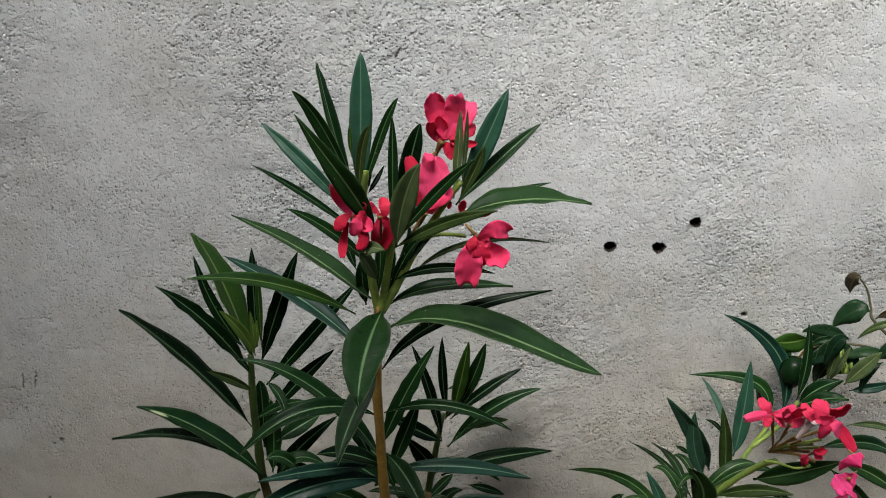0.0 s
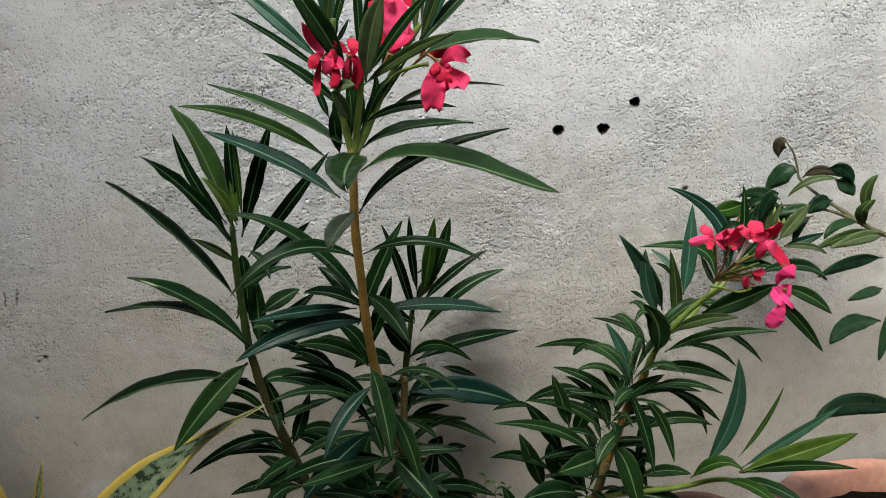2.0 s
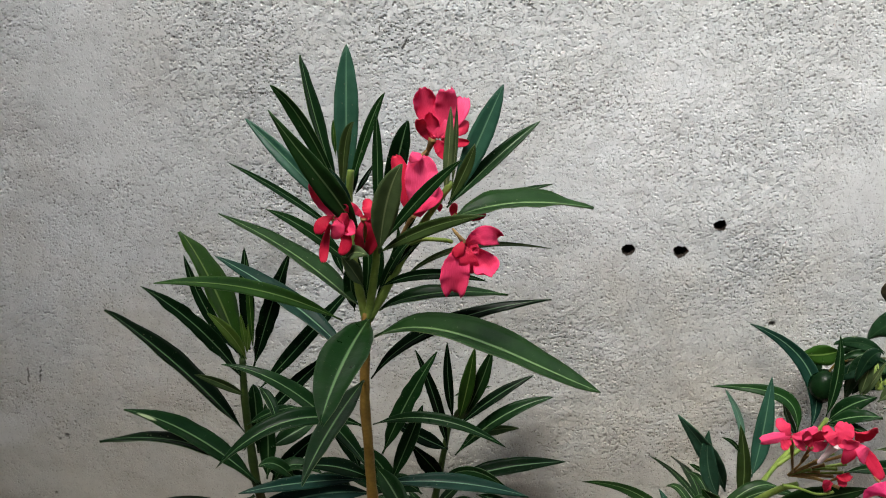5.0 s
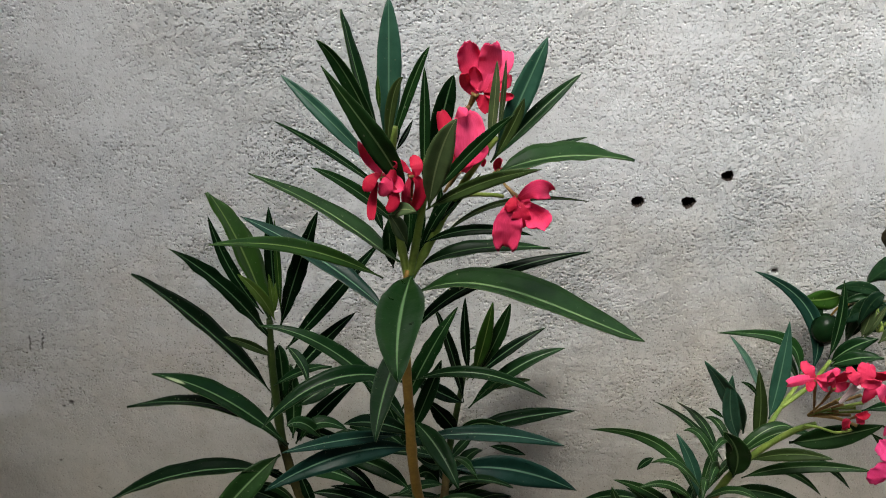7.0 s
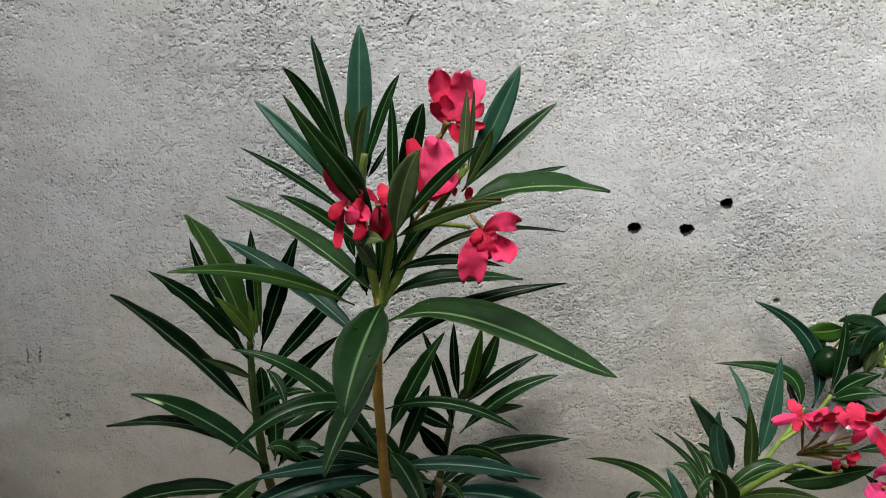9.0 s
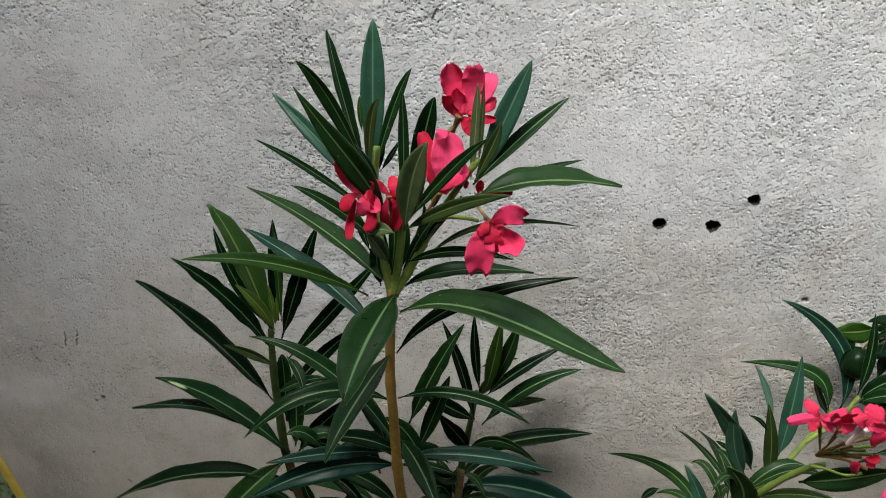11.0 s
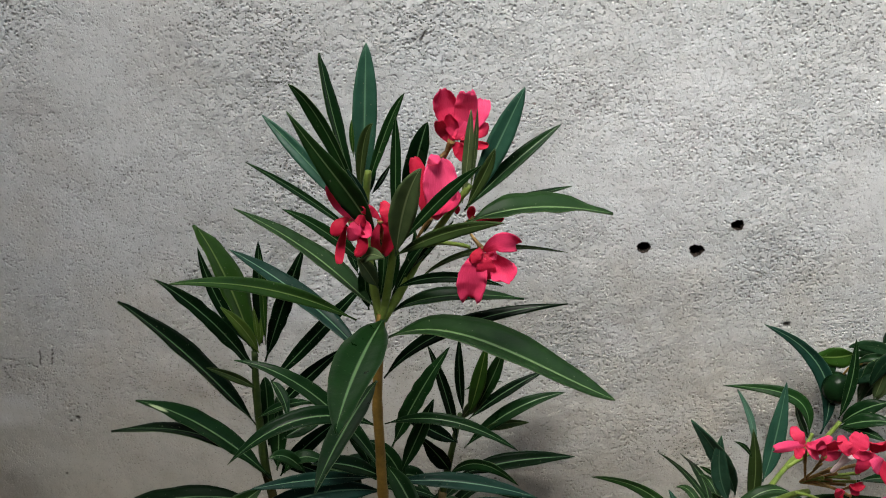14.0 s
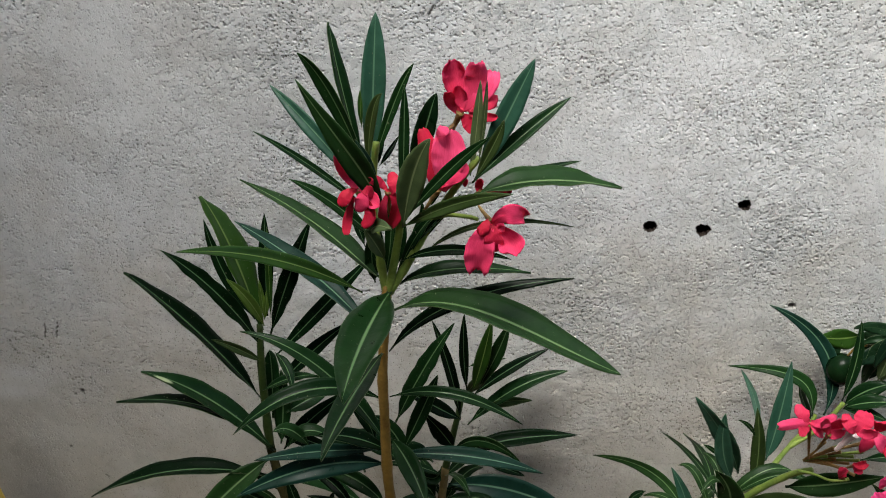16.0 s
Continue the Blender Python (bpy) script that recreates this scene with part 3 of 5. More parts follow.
def side_wall(name, x0, x1, y0, y1, height, label):
    bm = bmesh.new()
    bmesh.ops.create_cube(bm, size=1)
    for v in bm.verts:
        v.co = Vector(((x0, x1)[v.co.x > 0], (y0, y1)[v.co.y > 0], (GROUND - 0.05, height)[v.co.z > 0]))
    return tagged(part(name, bm, BLOCKER, None, label, False), category="wall", kind="structure")


# unseen walls added to block sky and sun, dimming the left and the bottom
side_wall("unseen_wall_south", -3.2, 3.2, -1.95, -1.75, 3.2, "unseen plain dark grey wall, added to block low sky and sun")
side_wall("unseen_wall_west", -1.90, -1.70, -1.75, -0.01, 4.4, "unseen plain dark grey wall, added to darken the left side")


# ---- pots ----
def lathe(profile, sides=64, wob=0.0):
    bm = bmesh.new()
    rings = []
    for r, z in profile:
        rings.append([bm.verts.new((r * math.cos(2 * math.pi * k / sides) * (1 + wob * noise.noise(Vector((k * 0.3, z * 9, 1)))),
                                    r * math.sin(2 * math.pi * k / sides) * (1 + wob * noise.noise(Vector((k * 0.3, z * 9, 1)))), z)) for k in range(sides)])
    for a, b in zip(rings, rings[1:]):
        for k in range(sides):
            bm.faces.new((a[k], a[(k + 1) % sides], b[(k + 1) % sides], b[k]))
    bm.faces.new(rings[0][::-1])
    bm.faces.new(rings[-1])
    return bm


def soil_disc(radius, z):
    bm = bmesh.new()
    rings = []
    for i in range(1, 26):
        r = radius * i / 25
        rings.append([bm.verts.new((r * math.cos(g * math.tau / 60), r * math.sin(g * math.tau / 60),
                                    z + 0.011 * noise.noise(Vector((r * math.cos(g * math.tau / 60) * 60, r * math.sin(g * math.tau / 60) * 60, 3)))
                                    + 0.007 * noise.noise(Vector((r * math.cos(g * math.tau / 60) * 160, r * math.sin(g * math.tau / 60) * 160, 5))))) for g in range(60)])
    bm.faces.new(rings[0])
    for a, b in zip(rings, rings[1:]):
        for k in range(60):
            bm.faces.new((a[k], a[(k + 1) % 60], b[(k + 1) % 60], b[k]))
    return bm


def pot(name, place, rim, radius, mat, label):
    h = rim - GROUND
    ob = thing(name, (*place, GROUND), label, "plant pot")
    R = radius
    prof = [(R * 0.62, 0.0), (R * 0.66, 0.006), (R * 0.90, h * 0.80), (R * 0.91, h * 0.815), (R * 0.985, h * 0.83), (R, h * 0.845),
            (R * 1.0, h - 0.008), (R * 0.985, h - 0.001), (R * 0.955, h), (R * 0.905, h - 0.003), (R * 0.885, h - 0.010), (R * 0.84, h - 0.06), (R * 0.82, h - 0.09)]
    part("pot_body", lathe(prof, 72, 0.012), mat, ob)
    part("soil", soil_disc(R * 0.86, h - 0.040), SOIL, ob, "dark damp potting soil")
    return ob


pot("terracotta_pot", (0.337, -0.557), 0.344, 0.200, TERRA, "round pinkish terracotta pot filled with black soil")
pot("clay_pot", (0.19, -0.25), 0.145, 0.10, BROWN, "dark brown clay pot beside the terracotta pot")


# ---- oleander plants ----
tall_oleander = thing("oleander", (-0.24, -0.40, GROUND), "tall oleander with dark leaves and pink-red flowers", "plant", "oleanders along the wall")
limb(tall_oleander, "stem", [(-0.24, -0.40, GROUND - 0.02), (-0.250, -0.395, 0.20), (-0.271, -0.39, 0.394), (-0.298, -0.39, 0.474), (-0.308, -0.39, 0.525)],
     [0.0080, 0.0074, 0.0068, 0.0064, 0.0060], BARK, "grey-brown lower stem")
limb(tall_oleander, "stem", [(-0.307, -0.39, 0.523), (-0.315, -0.39, 0.572), (-0.320, -0.39, 0.620), (-0.323, -0.389, 0.690), (-0.325, -0.386, 0.757), (-0.321, -0.38, 0.840)],
     [0.0060, 0.0057, 0.0054, 0.0051, 0.0049, 0.0047], STEM, "yellow-green upper stem")
limb(tall_oleander, "branch", [(-0.322, -0.38, 0.832), (-0.330, -0.375, 0.875), (-0.335, -0.37, 0.910), (-0.335, -0.37, 0.950), (-0.332, -0.37, 0.980)], [0.0042, 0.004, 0.0038, 0.0034, 0.003], SHOOT)
limb(tall_oleander, "branch", [(-0.320, -0.381, 0.832), (-0.312, -0.385, 0.880), (-0.305, -0.40, 0.930), (-0.303, -0.40, 0.960)], [0.004, 0.0038, 0.0034, 0.003], SHOOT)
limb(tall_oleander, "branch", [(-0.319, -0.38, 0.832), (-0.298, -0.375, 0.870), (-0.279, -0.37, 0.907), (-0.256, -0.37, 0.945), (-0.239, -0.37, 0.970)], [0.0042, 0.004, 0.0036, 0.0033, 0.003], SHOOT)
limb(tall_oleander, "flower_stalk", [(-0.303, -0.395, 0.955), (-0.290, -0.38, 0.975), (-0.275, -0.365, 0.985), (-0.264, -0.35, 0.993)], [0.0022, 0.002, 0.0018, 0.0018], CALYX)
limb(tall_oleander, "flower_stalk", [(-0.279, -0.37, 0.907), (-0.265, -0.40, 0.925), (-0.245, -0.425, 0.935), (-0.237, -0.432, 0.936)], [0.002, 0.002, 0.0018, 0.0016], SHOOT)

left_oleander = thing("oleander", (-0.36, -0.25, GROUND), "bushy oleander with broad dark leaves and lime new growth", "plant", "oleanders along the wall")
limb(left_oleander, "stem", [(-0.36, -0.25, GROUND - 0.02), (-0.385, -0.25, 0.10), (-0.414, -0.25, 0.244), (-0.432, -0.25, 0.314), (-0.453, -0.25, 0.384), (-0.473, -0.252, 0.460), (-0.485, -0.255, 0.535)],
     [0.009, 0.0086, 0.008, 0.0075, 0.007, 0.0062, 0.0055], DARKBARK, "dark olive woody stem")
limb(left_oleander, "stem", [(-0.485, -0.255, 0.533), (-0.486, -0.258, 0.590), (-0.487, -0.26, 0.650), (-0.485, -0.26, 0.715)], [0.0055, 0.0052, 0.0046, 0.0034], GREENSTEM, "dark green upper stem")

low_oleander = thing("oleander", (-0.30, -0.10, GROUND), "low dark oleander growing close against the wall", "plant", "oleanders along the wall")
limb(low_oleander, "stem", [(-0.30, -0.10, GROUND - 0.02), (-0.297, -0.10, 0.118), (-0.280, -0.09, 0.249), (-0.270, -0.08, 0.374)], [0.008, 0.0075, 0.0068, 0.006], BARK)
limb(low_oleander, "stem", [(-0.270, -0.08, 0.372), (-0.261, -0.077, 0.430), (-0.248, -0.075, 0.510)], [0.006, 0.005, 0.0036], GREENSTEM)
limb(low_oleander, "branch", [(-0.30, -0.10, 0.0), (-0.262, -0.075, 0.076), (-0.247, -0.07, 0.137), (-0.234, -0.07, 0.212)], [0.005, 0.0045, 0.004, 0.003], BARK)

leaning_oleander = thing("oleander", (0.011, -0.25, GROUND), "leaning oleander with a cluster of red flowers", "plant", "oleanders along the wall")
limb(leaning_oleander, "stem", [(0.000, -0.25, GROUND - 0.02), (-0.004, -0.25, 0.05), (0.002, -0.255, 0.194), (0.011, -0.26, 0.252), (0.023, -0.26, 0.302)],
     [0.008, 0.0075, 0.0072, 0.0068, 0.0064], BARK, "brown woody stem")
limb(leaning_oleander, "stem", [(0.023, -0.26, 0.301), (0.037, -0.26, 0.347), (0.050, -0.26, 0.392), (0.072, -0.268, 0.456)], [0.0064, 0.006, 0.0056, 0.0053], STEM, "golden olive stem")
limb(leaning_oleander, "stem", [(0.070, -0.268, 0.454), (0.078, -0.285, 0.500), (0.099, -0.300, 0.548), (0.128, -0.312, 0.586), (0.147, -0.325, 0.607)], [0.0048, 0.0045, 0.0041, 0.0037, 0.0030], SHOOT, "bright green upper stem")
limb(leaning_oleander, "branch", [(-0.005, -0.25, 0.225), (0.036, -0.27, 0.245), (0.115, -0.31, 0.281), (0.161, -0.345, 0.316), (0.201, -0.378, 0.328)], [0.0045, 0.0042, 0.004, 0.0036, 0.003], SHOOT, "yellow-green side branch")
for tip in ((0.142, -0.345, 0.661), (0.155, -0.341, 0.651), (0.166, -0.337, 0.643), (0.175, -0.333, 0.656), (0.176, -0.345, 0.644), (0.186, -0.341, 0.636), (0.189, -0.337, 0.645), (0.180, -0.333, 0.625), (0.183, -0.345, 0.619), (0.173, -0.341, 0.622), (0.153, -0.337, 0.636), (0.165, -0.333, 0.630), (0.179, -0.345, 0.661)):
    mid = tuple(0.5 * (a + b) + random.uniform(-0.004, 0.004) for a, b in zip((0.135, -0.325, 0.619), tip))
    limb(leaning_oleander, "flower_stalk", [(0.135, -0.325, 0.619), mid, tip], [0.0016, 0.0011, 0.0021], random.choice((CALYX, CALYX, SHOOT)), "thin yellow-brown stalk with a spent bud")
limb(leaning_oleander, "branch", [(0.072, -0.285, 0.522), (0.140, -0.210, 0.492), (0.205, -0.125, 0.482), (0.248, -0.078, 0.490), (0.256, -0.070, 0.502)], [0.0040, 0.0038, 0.0034, 0.003, 0.0026], SHOOT)
limb(leaning_oleander, "flower_stalk", [(0.122, -0.345, 0.621), (0.140, -0.345, 0.617), (0.160, -0.345, 0.610), (0.174, -0.345, 0.612), (0.178, -0.345, 0.614)], [0.0018, 0.0015, 0.0014, 0.0015, 0.0018], SHOOT, "thin green stalk with a red bud")
limb(leaning_oleander, "branch", [(0.205, -0.125, 0.482), (0.245, -0.117, 0.515), (0.270, -0.11, 0.552)], [0.0034, 0.0032, 0.003], SHOOT)

citrus = thing("citrus_tree", (0.62, -0.30, GROUND), "young citrus tree with glossy leaves and one green fruit", "tree")
limb(citrus, "trunk", [(0.62, -0.30, GROUND - 0.02), (0.615, -0.295, 0.15), (0.60, -0.28, 0.35), (0.57, -0.26, 0.47), (0.524, -0.22, 0.541)], [0.012, 0.011, 0.009, 0.0075, 0.006], BARK)
limb(citrus, "branch", [(0.526, -0.221, 0.539), (0.495, -0.17, 0.586), (0.455, -0.14, 0.606), (0.429, -0.11, 0.624), (0.401, -0.09, 0.643), (0.377, -0.07, 0.665), (0.373, -0.065, 0.682), (0.365, -0.06, 0.708), (0.351, -0.055, 0.727)],
     [0.0046, 0.004, 0.0034, 0.003, 0.0025, 0.0021, 0.0018, 0.0015, 0.0011], TWIG)
limb(citrus, "branch", [(0.452, -0.14, 0.608), (0.421, -0.11, 0.620), (0.388, -0.085, 0.623), (0.353, -0.065, 0.622), (0.302, -0.066, 0.618)], [0.0028, 0.0024, 0.002, 0.0018, 0.0015], TWIG)
limb(citrus, "branch", [(0.585, -0.27, 0.42), (0.56, -0.29, 0.425), (0.50, -0.31, 0.43)], [0.004, 0.0032, 0.0024], TWIG)
limb(citrus, "branch", [(0.575, -0.262, 0.46), (0.54, -0.245, 0.50), (0.50, -0.24, 0.51)], [0.004, 0.0032, 0.0024], TWIG)
limb(citrus, "fruit_stalk", [(0.302, -0.066, 0.618), (0.288, -0.068, 0.615), (0.282, -0.062, 0.597)], [0.0018, 0.0017, 0.0016], STEM)
bm = bmesh.new()
bmesh.ops.create_uvsphere(bm, u_segments=32, v_segments=24, radius=0.0212)
for v in bm.verts:
    v.co.z *= 1.12
    v.co *= 1 + 0.02 * noise.noise(v.co * 60)
    if v.co.z < -0.022:
        v.co.z -= 0.002
bmesh.ops.translate(bm, verts=bm.verts, vec=local(citrus, (0.279, -0.062, 0.575)))
part("fruit", bm, RIND, citrus, "glossy dark green unripe fruit")


def whorls(plant, points, count, length, width, lift, mat=None):
    """Whorls of three leaves along a stem."""
    pts = [Vector(p) for p in points]
    for i in range(count):
        u = (i + random.random() * 0.6) / count * (len(pts) - 1)
        k = min(int(u), len(pts) - 2)
        p = pts[k].lerp(pts[k + 1], u - k)
        spin = random.random() * 6
        for j in range(3):
            g = spin + j * math.tau / 3 + random.uniform(-0.3, 0.3)
            out = Vector((math.cos(g), 0.75 * math.sin(g), 0))
            n = length * random.uniform(0.75, 1.2)
            up = lift + random.uniform(-0.25, 0.35)
            leaf(plant, p, p + out * n * 0.52 + Vector((0, 0, up * n * 0.65)), p + out * n + Vector((0, 0, up * n * 0.55)), width * random.uniform(0.75, 1.2), random.uniform(0.1, 0.6), mat)


whorls(leaning_oleander, [(-0.009, -0.25, 0.05), (-0.008, -0.25, 0.194), (0.006, -0.255, 0.312), (0.042, -0.27, 0.426)], 15, 0.090, 0.012, 0.35)
whorls(leaning_oleander, [(0.042, -0.27, 0.426), (0.057, -0.28, 0.477), (0.085, -0.30, 0.560)], 4, 0.085, 0.013, 0.75, MEADOW)
whorls(low_oleander, [(-0.297, -0.11, 0.06), (-0.285, -0.10, 0.20)], 4, 0.10, 0.019, 0.3)
whorls(low_oleander, [(-0.262, -0.085, 0.05), (-0.247, -0.08, 0.12)], 3, 0.085, 0.017, 0.4)
whorls(left_oleander, [(-0.375, -0.25, 0.06), (-0.414, -0.25, 0.22)], 4, 0.11, 0.019, 0.2)
whorls(tall_oleander, [(-0.255, -0.395, 0.08), (-0.280, -0.39, 0.26)], 4, 0.115, 0.020, 0.1)

whorls(left_oleander, [(-0.425, -0.25, 0.27), (-0.476, -0.252, 0.46)], 3, 0.12, 0.018, 0.25)
whorls(low_oleander, [(-0.283, -0.095, 0.22), (-0.268, -0.08, 0.40)], 4, 0.105, 0.017, 0.3)
whorls(tall_oleander, [(-0.285, -0.39, 0.30), (-0.318, -0.39, 0.47)], 2, 0.12, 0.019, 0.15)

# buds on a citrus twig
for bx, by, bz, r in ((0.330, -0.11, 0.602, 0.004), (0.337, -0.108, 0.609, 0.0035), (0.324, -0.112, 0.611, 0.003), (0.341, -0.11, 0.597, 0.003)):
    limb(citrus, "bud", [(0.335, -0.078, 0.626), (bx, by + 0.01, bz - r), (bx, by, bz), (bx, by - 0.001, bz + 2 * r)], [0.0009, 0.001, r, r * 0.3], SHOOT)

# unseen rest of the crown, added to shade the lower right of the wall
for tip in ((0.66, -0.30, 0.74), (0.74, -0.24, 0.80), (0.60, -0.36, 0.78), (0.72, -0.38, 0.70), (0.80, -0.30, 0.66), (0.64, -0.22, 0.84)):
    knee = (0.5 * (0.60 + tip[0]) + 0.02, 0.5 * (tip[1] - 0.28), 0.5 * (0.40 + tip[2]) - 0.03)
    limb(citrus, "branch", [(0.602, -0.282, 0.34), knee, tip], [0.0055, 0.004, 0.0022], TWIG)
    for k in range(9):
        p = Vector(knee).lerp(Vector(tip), 0.1 + 0.9 * k / 8)
        out = Vector((random.uniform(-1, 1), random.uniform(-1, 1), random.uniform(-0.4, 0.6))).normalized() * random.uniform(0.06, 0.085)
        if p.x + out.x > 0.56:
            leaf(citrus, p, p + out * 0.5 + Vector((0, 0, 0.012)), p + out, random.uniform(0.026, 0.036), random.uniform(0.0, 0.6))

# leaves of the tall oleander
lamina(tall_oleander, [(-0.339, -0.360, 0.943), (-0.337, -0.350, 1.032), (-0.336, -0.340, 1.089)], 0.0181, 8, TEAL)
lamina(tall_oleander, [(-0.345, -0.360, 0.947), (-0.367, -0.350, 1.028), (-0.378, -0.340, 1.079)], 0.0117, 46, GREEN)
lamina(tall_oleander, [(-0.341, -0.370, 0.950), (-0.370, -0.380, 1.024), (-0.396, -0.390, 1.062)], 0.0118, -24, GREEN)
lamina(tall_oleander, [(-0.320, -0.400, 0.923), (-0.337, -0.413, 0.964), (-0.356, -0.427, 1.000), (-0.387, -0.440, 1.052)], 0.0175, -6, MEADOW)
lamina(tall_oleander, [(-0.348, -0.360, 0.933), (-0.397, -0.340, 0.980), (-0.440, -0.320, 1.015)], 0.0119, -8, TEAL)
lamina(tall_oleander, [(-0.338, -0.380, 0.917), (-0.388, -0.390, 0.961), (-0.436, -0.400, 0.995)], 0.0057, 16, GREEN)
lamina(tall_oleander, [(-0.330, -0.370, 0.842), (-0.363, -0.340, 0.853), (-0.411, -0.310, 0.874), (-0.488, -0.280, 0.902)], 0.0225, 58, MEADOW)
lamina(tall_oleander, [(-0.324, -0.380, 0.880), (-0.366, -0.390, 0.924), (-0.406, -0.400, 0.952)], 0.0096, 20, GREEN)
lamina(tall_oleander, [(-0.345, -0.370, 0.993), (-0.346, -0.370, 1.012), (-0.346, -0.370, 1.027)], 0.0037, -10, YOUNG)
lamina(tall_oleander, [(-0.339, -0.380, 0.956), (-0.333, -0.390, 1.009), (-0.323, -0.400, 1.033)], 0.0081, -6, OLIVE)
lamina(tall_oleander, [(-0.339, -0.360, 0.946), (-0.317, -0.360, 1.014), (-0.300, -0.360, 1.050)], 0.0080, 10, GREEN)
lamina(tall_oleander, [(-0.306, -0.390, 0.922), (-0.305, -0.390, 0.991), (-0.305, -0.390, 1.039)], 0.0079, 6, GREEN)
lamina(tall_oleander, [(-0.303, -0.370, 0.928), (-0.288, -0.370, 0.993), (-0.279, -0.370, 1.027)], 0.0152, -2, SHADED)
lamina(tall_oleander, [(-0.302, -0.420, 0.920), (-0.293, -0.430, 0.972), (-0.279, -0.440, 1.008)], 0.0189, 6, UNDER)
lamina(tall_oleander, [(-0.246, -0.370, 0.952), (-0.242, -0.370, 1.001), (-0.241, -0.370, 1.040)], 0.0074, -18, UNDER)
lamina(tall_oleander, [(-0.239, -0.380, 0.968), (-0.236, -0.385, 1.011), (-0.235, -0.390, 1.046)], 0.0039, 0, UNDER)
lamina(tall_oleander, [(-0.241, -0.360, 0.944), (-0.214, -0.355, 1.009), (-0.194, -0.350, 1.056)], 0.0172, 2, TEAL)
lamina(tall_oleander, [(-0.242, -0.390, 0.956), (-0.227, -0.395, 0.990), (-0.219, -0.400, 1.014)], 0.0088, 2, OLIVE)
lamina(tall_oleander, [(-0.244, -0.370, 0.945), (-0.200, -0.350, 0.986), (-0.158, -0.330, 1.018)], 0.0114, -16, GREEN)
lamina(tall_oleander, [(-0.303, -0.400, 0.919), (-0.263, -0.415, 0.973), (-0.230, -0.430, 1.009)], 0.0092, -2, GREEN)
lamina(tall_oleander, [(-0.241, -0.380, 0.937), (-0.181, -0.370, 0.950), (-0.107, -0.360, 0.943)], 0.0264, -50, MEADOW)
lamina(tall_oleander, [(-0.226, -0.360, 0.942), (-0.183, -0.320, 0.942), (-0.137, -0.280, 0.940)], 0.0060, -22, GREEN)
lamina(tall_oleander, [(-0.304, -0.410, 0.915), (-0.257, -0.435, 0.950), (-0.210, -0.460, 0.971)], 0.0101, 10, OLIVE)
lamina(tall_oleander, [(-0.289, -0.360, 0.864), (-0.230, -0.350, 0.896), (-0.143, -0.340, 0.893)], 0.0050, -14, OLIVE)
lamina(tall_oleander, [(-0.307, -0.380, 0.867), (-0.260, -0.390, 0.886), (-0.205, -0.400, 0.884)], 0.0083, -2, SHADED)
lamina(tall_oleander, [(-0.310, -0.370, 0.837), (-0.260, -0.375, 0.858), (-0.185, -0.380, 0.862)], 0.0149, -46, GREEN)
lamina(tall_oleander, [(-0.320, -0.370, 0.759), (-0.253, -0.365, 0.817), (-0.141, -0.360, 0.848)], 0.0135, -34, SHADED)
lamina(tall_oleander, [(-0.314, -0.380, 0.812), (-0.247, -0.400, 0.832), (-0.172, -0.420, 0.815), (-0.100, -0.440, 0.793)], 0.0350, -56, MEADOW)
lamina(tall_oleander, [(-0.347, -0.370, 0.825), (-0.414, -0.430, 0.886), (-0.480, -0.490, 0.919)], 0.0122, 26, YOUNG)
lamina(tall_oleander, [(-0.341, -0.360, 0.776), (-0.414, -0.302, 0.810), (-0.509, -0.245, 0.838)], 0.0188, 38, TEAL_SHADED)
lamina(tall_oleander, [(-0.318, -0.380, 0.834), (-0.327, -0.490, 0.848), (-0.326, -0.600, 0.865)], 0.0327, 6, GREEN)
lamina(tall_oleander, [(-0.324, -0.385, 0.768), (-0.339, -0.492, 0.786), (-0.344, -0.600, 0.808)], 0.0183, 16, GREEN)
lamina(tall_oleander, [(-0.325, -0.385, 0.710), (-0.396, -0.412, 0.735), (-0.466, -0.440, 0.697)], 0.0162, 32, GREEN)
lamina(tall_oleander, [(-0.318, -0.385, 0.714), (-0.252, -0.397, 0.730), (-0.183, -0.410, 0.708)], 0.0103, -26, GREEN)
lamina(tall_oleander, [(-0.317, -0.385, 0.662), (-0.293, -0.417, 0.651), (-0.272, -0.450, 0.626)], 0.0176, -18, GREEN)
lamina(tall_oleander, [(-0.319, -0.385, 0.627), (-0.392, -0.407, 0.637), (-0.472, -0.430, 0.610)], 0.0205, 2, TEAL_SHADED)
lamina(tall_oleander, [(-0.331, -0.385, 0.645), (-0.391, -0.407, 0.656), (-0.450, -0.430, 0.659)], 0.0120, 22, TEAL_SHADED)
lamina(tall_oleander, [(-0.313, -0.380, 0.636), (-0.235, -0.380, 0.640), (-0.155, -0.380, 0.624)], 0.0149, -36, TEAL_SHADED)
lamina(tall_oleander, [(-0.318, -0.385, 0.644), (-0.354, -0.402, 0.673), (-0.388, -0.420, 0.686)], 0.0145, 40, SHADED)
lamina(tall_oleander, [(-0.322, -0.380, 0.649), (-0.355, -0.373, 0.696), (-0.408, -0.367, 0.744), (-0.476, -0.360, 0.766)], 0.0159, 40, GREEN)
lamina(tall_oleander, [(-0.337, -0.350, 0.945), (-0.332, -0.350, 0.968), (-0.328, -0.350, 0.990)], 0.0063, 8, TEAL_SHADED)
lamina(tall_oleander, [(-0.332, -0.350, 0.950), (-0.324, -0.340, 0.961), (-0.316, -0.330, 0.974)], 0.0042, 8, SHADED)
lamina(tall_oleander, [(-0.330, -0.380, 0.949), (-0.339, -0.385, 0.970), (-0.348, -0.390, 0.988)], 0.0056, -6, TEAL_SHADED)
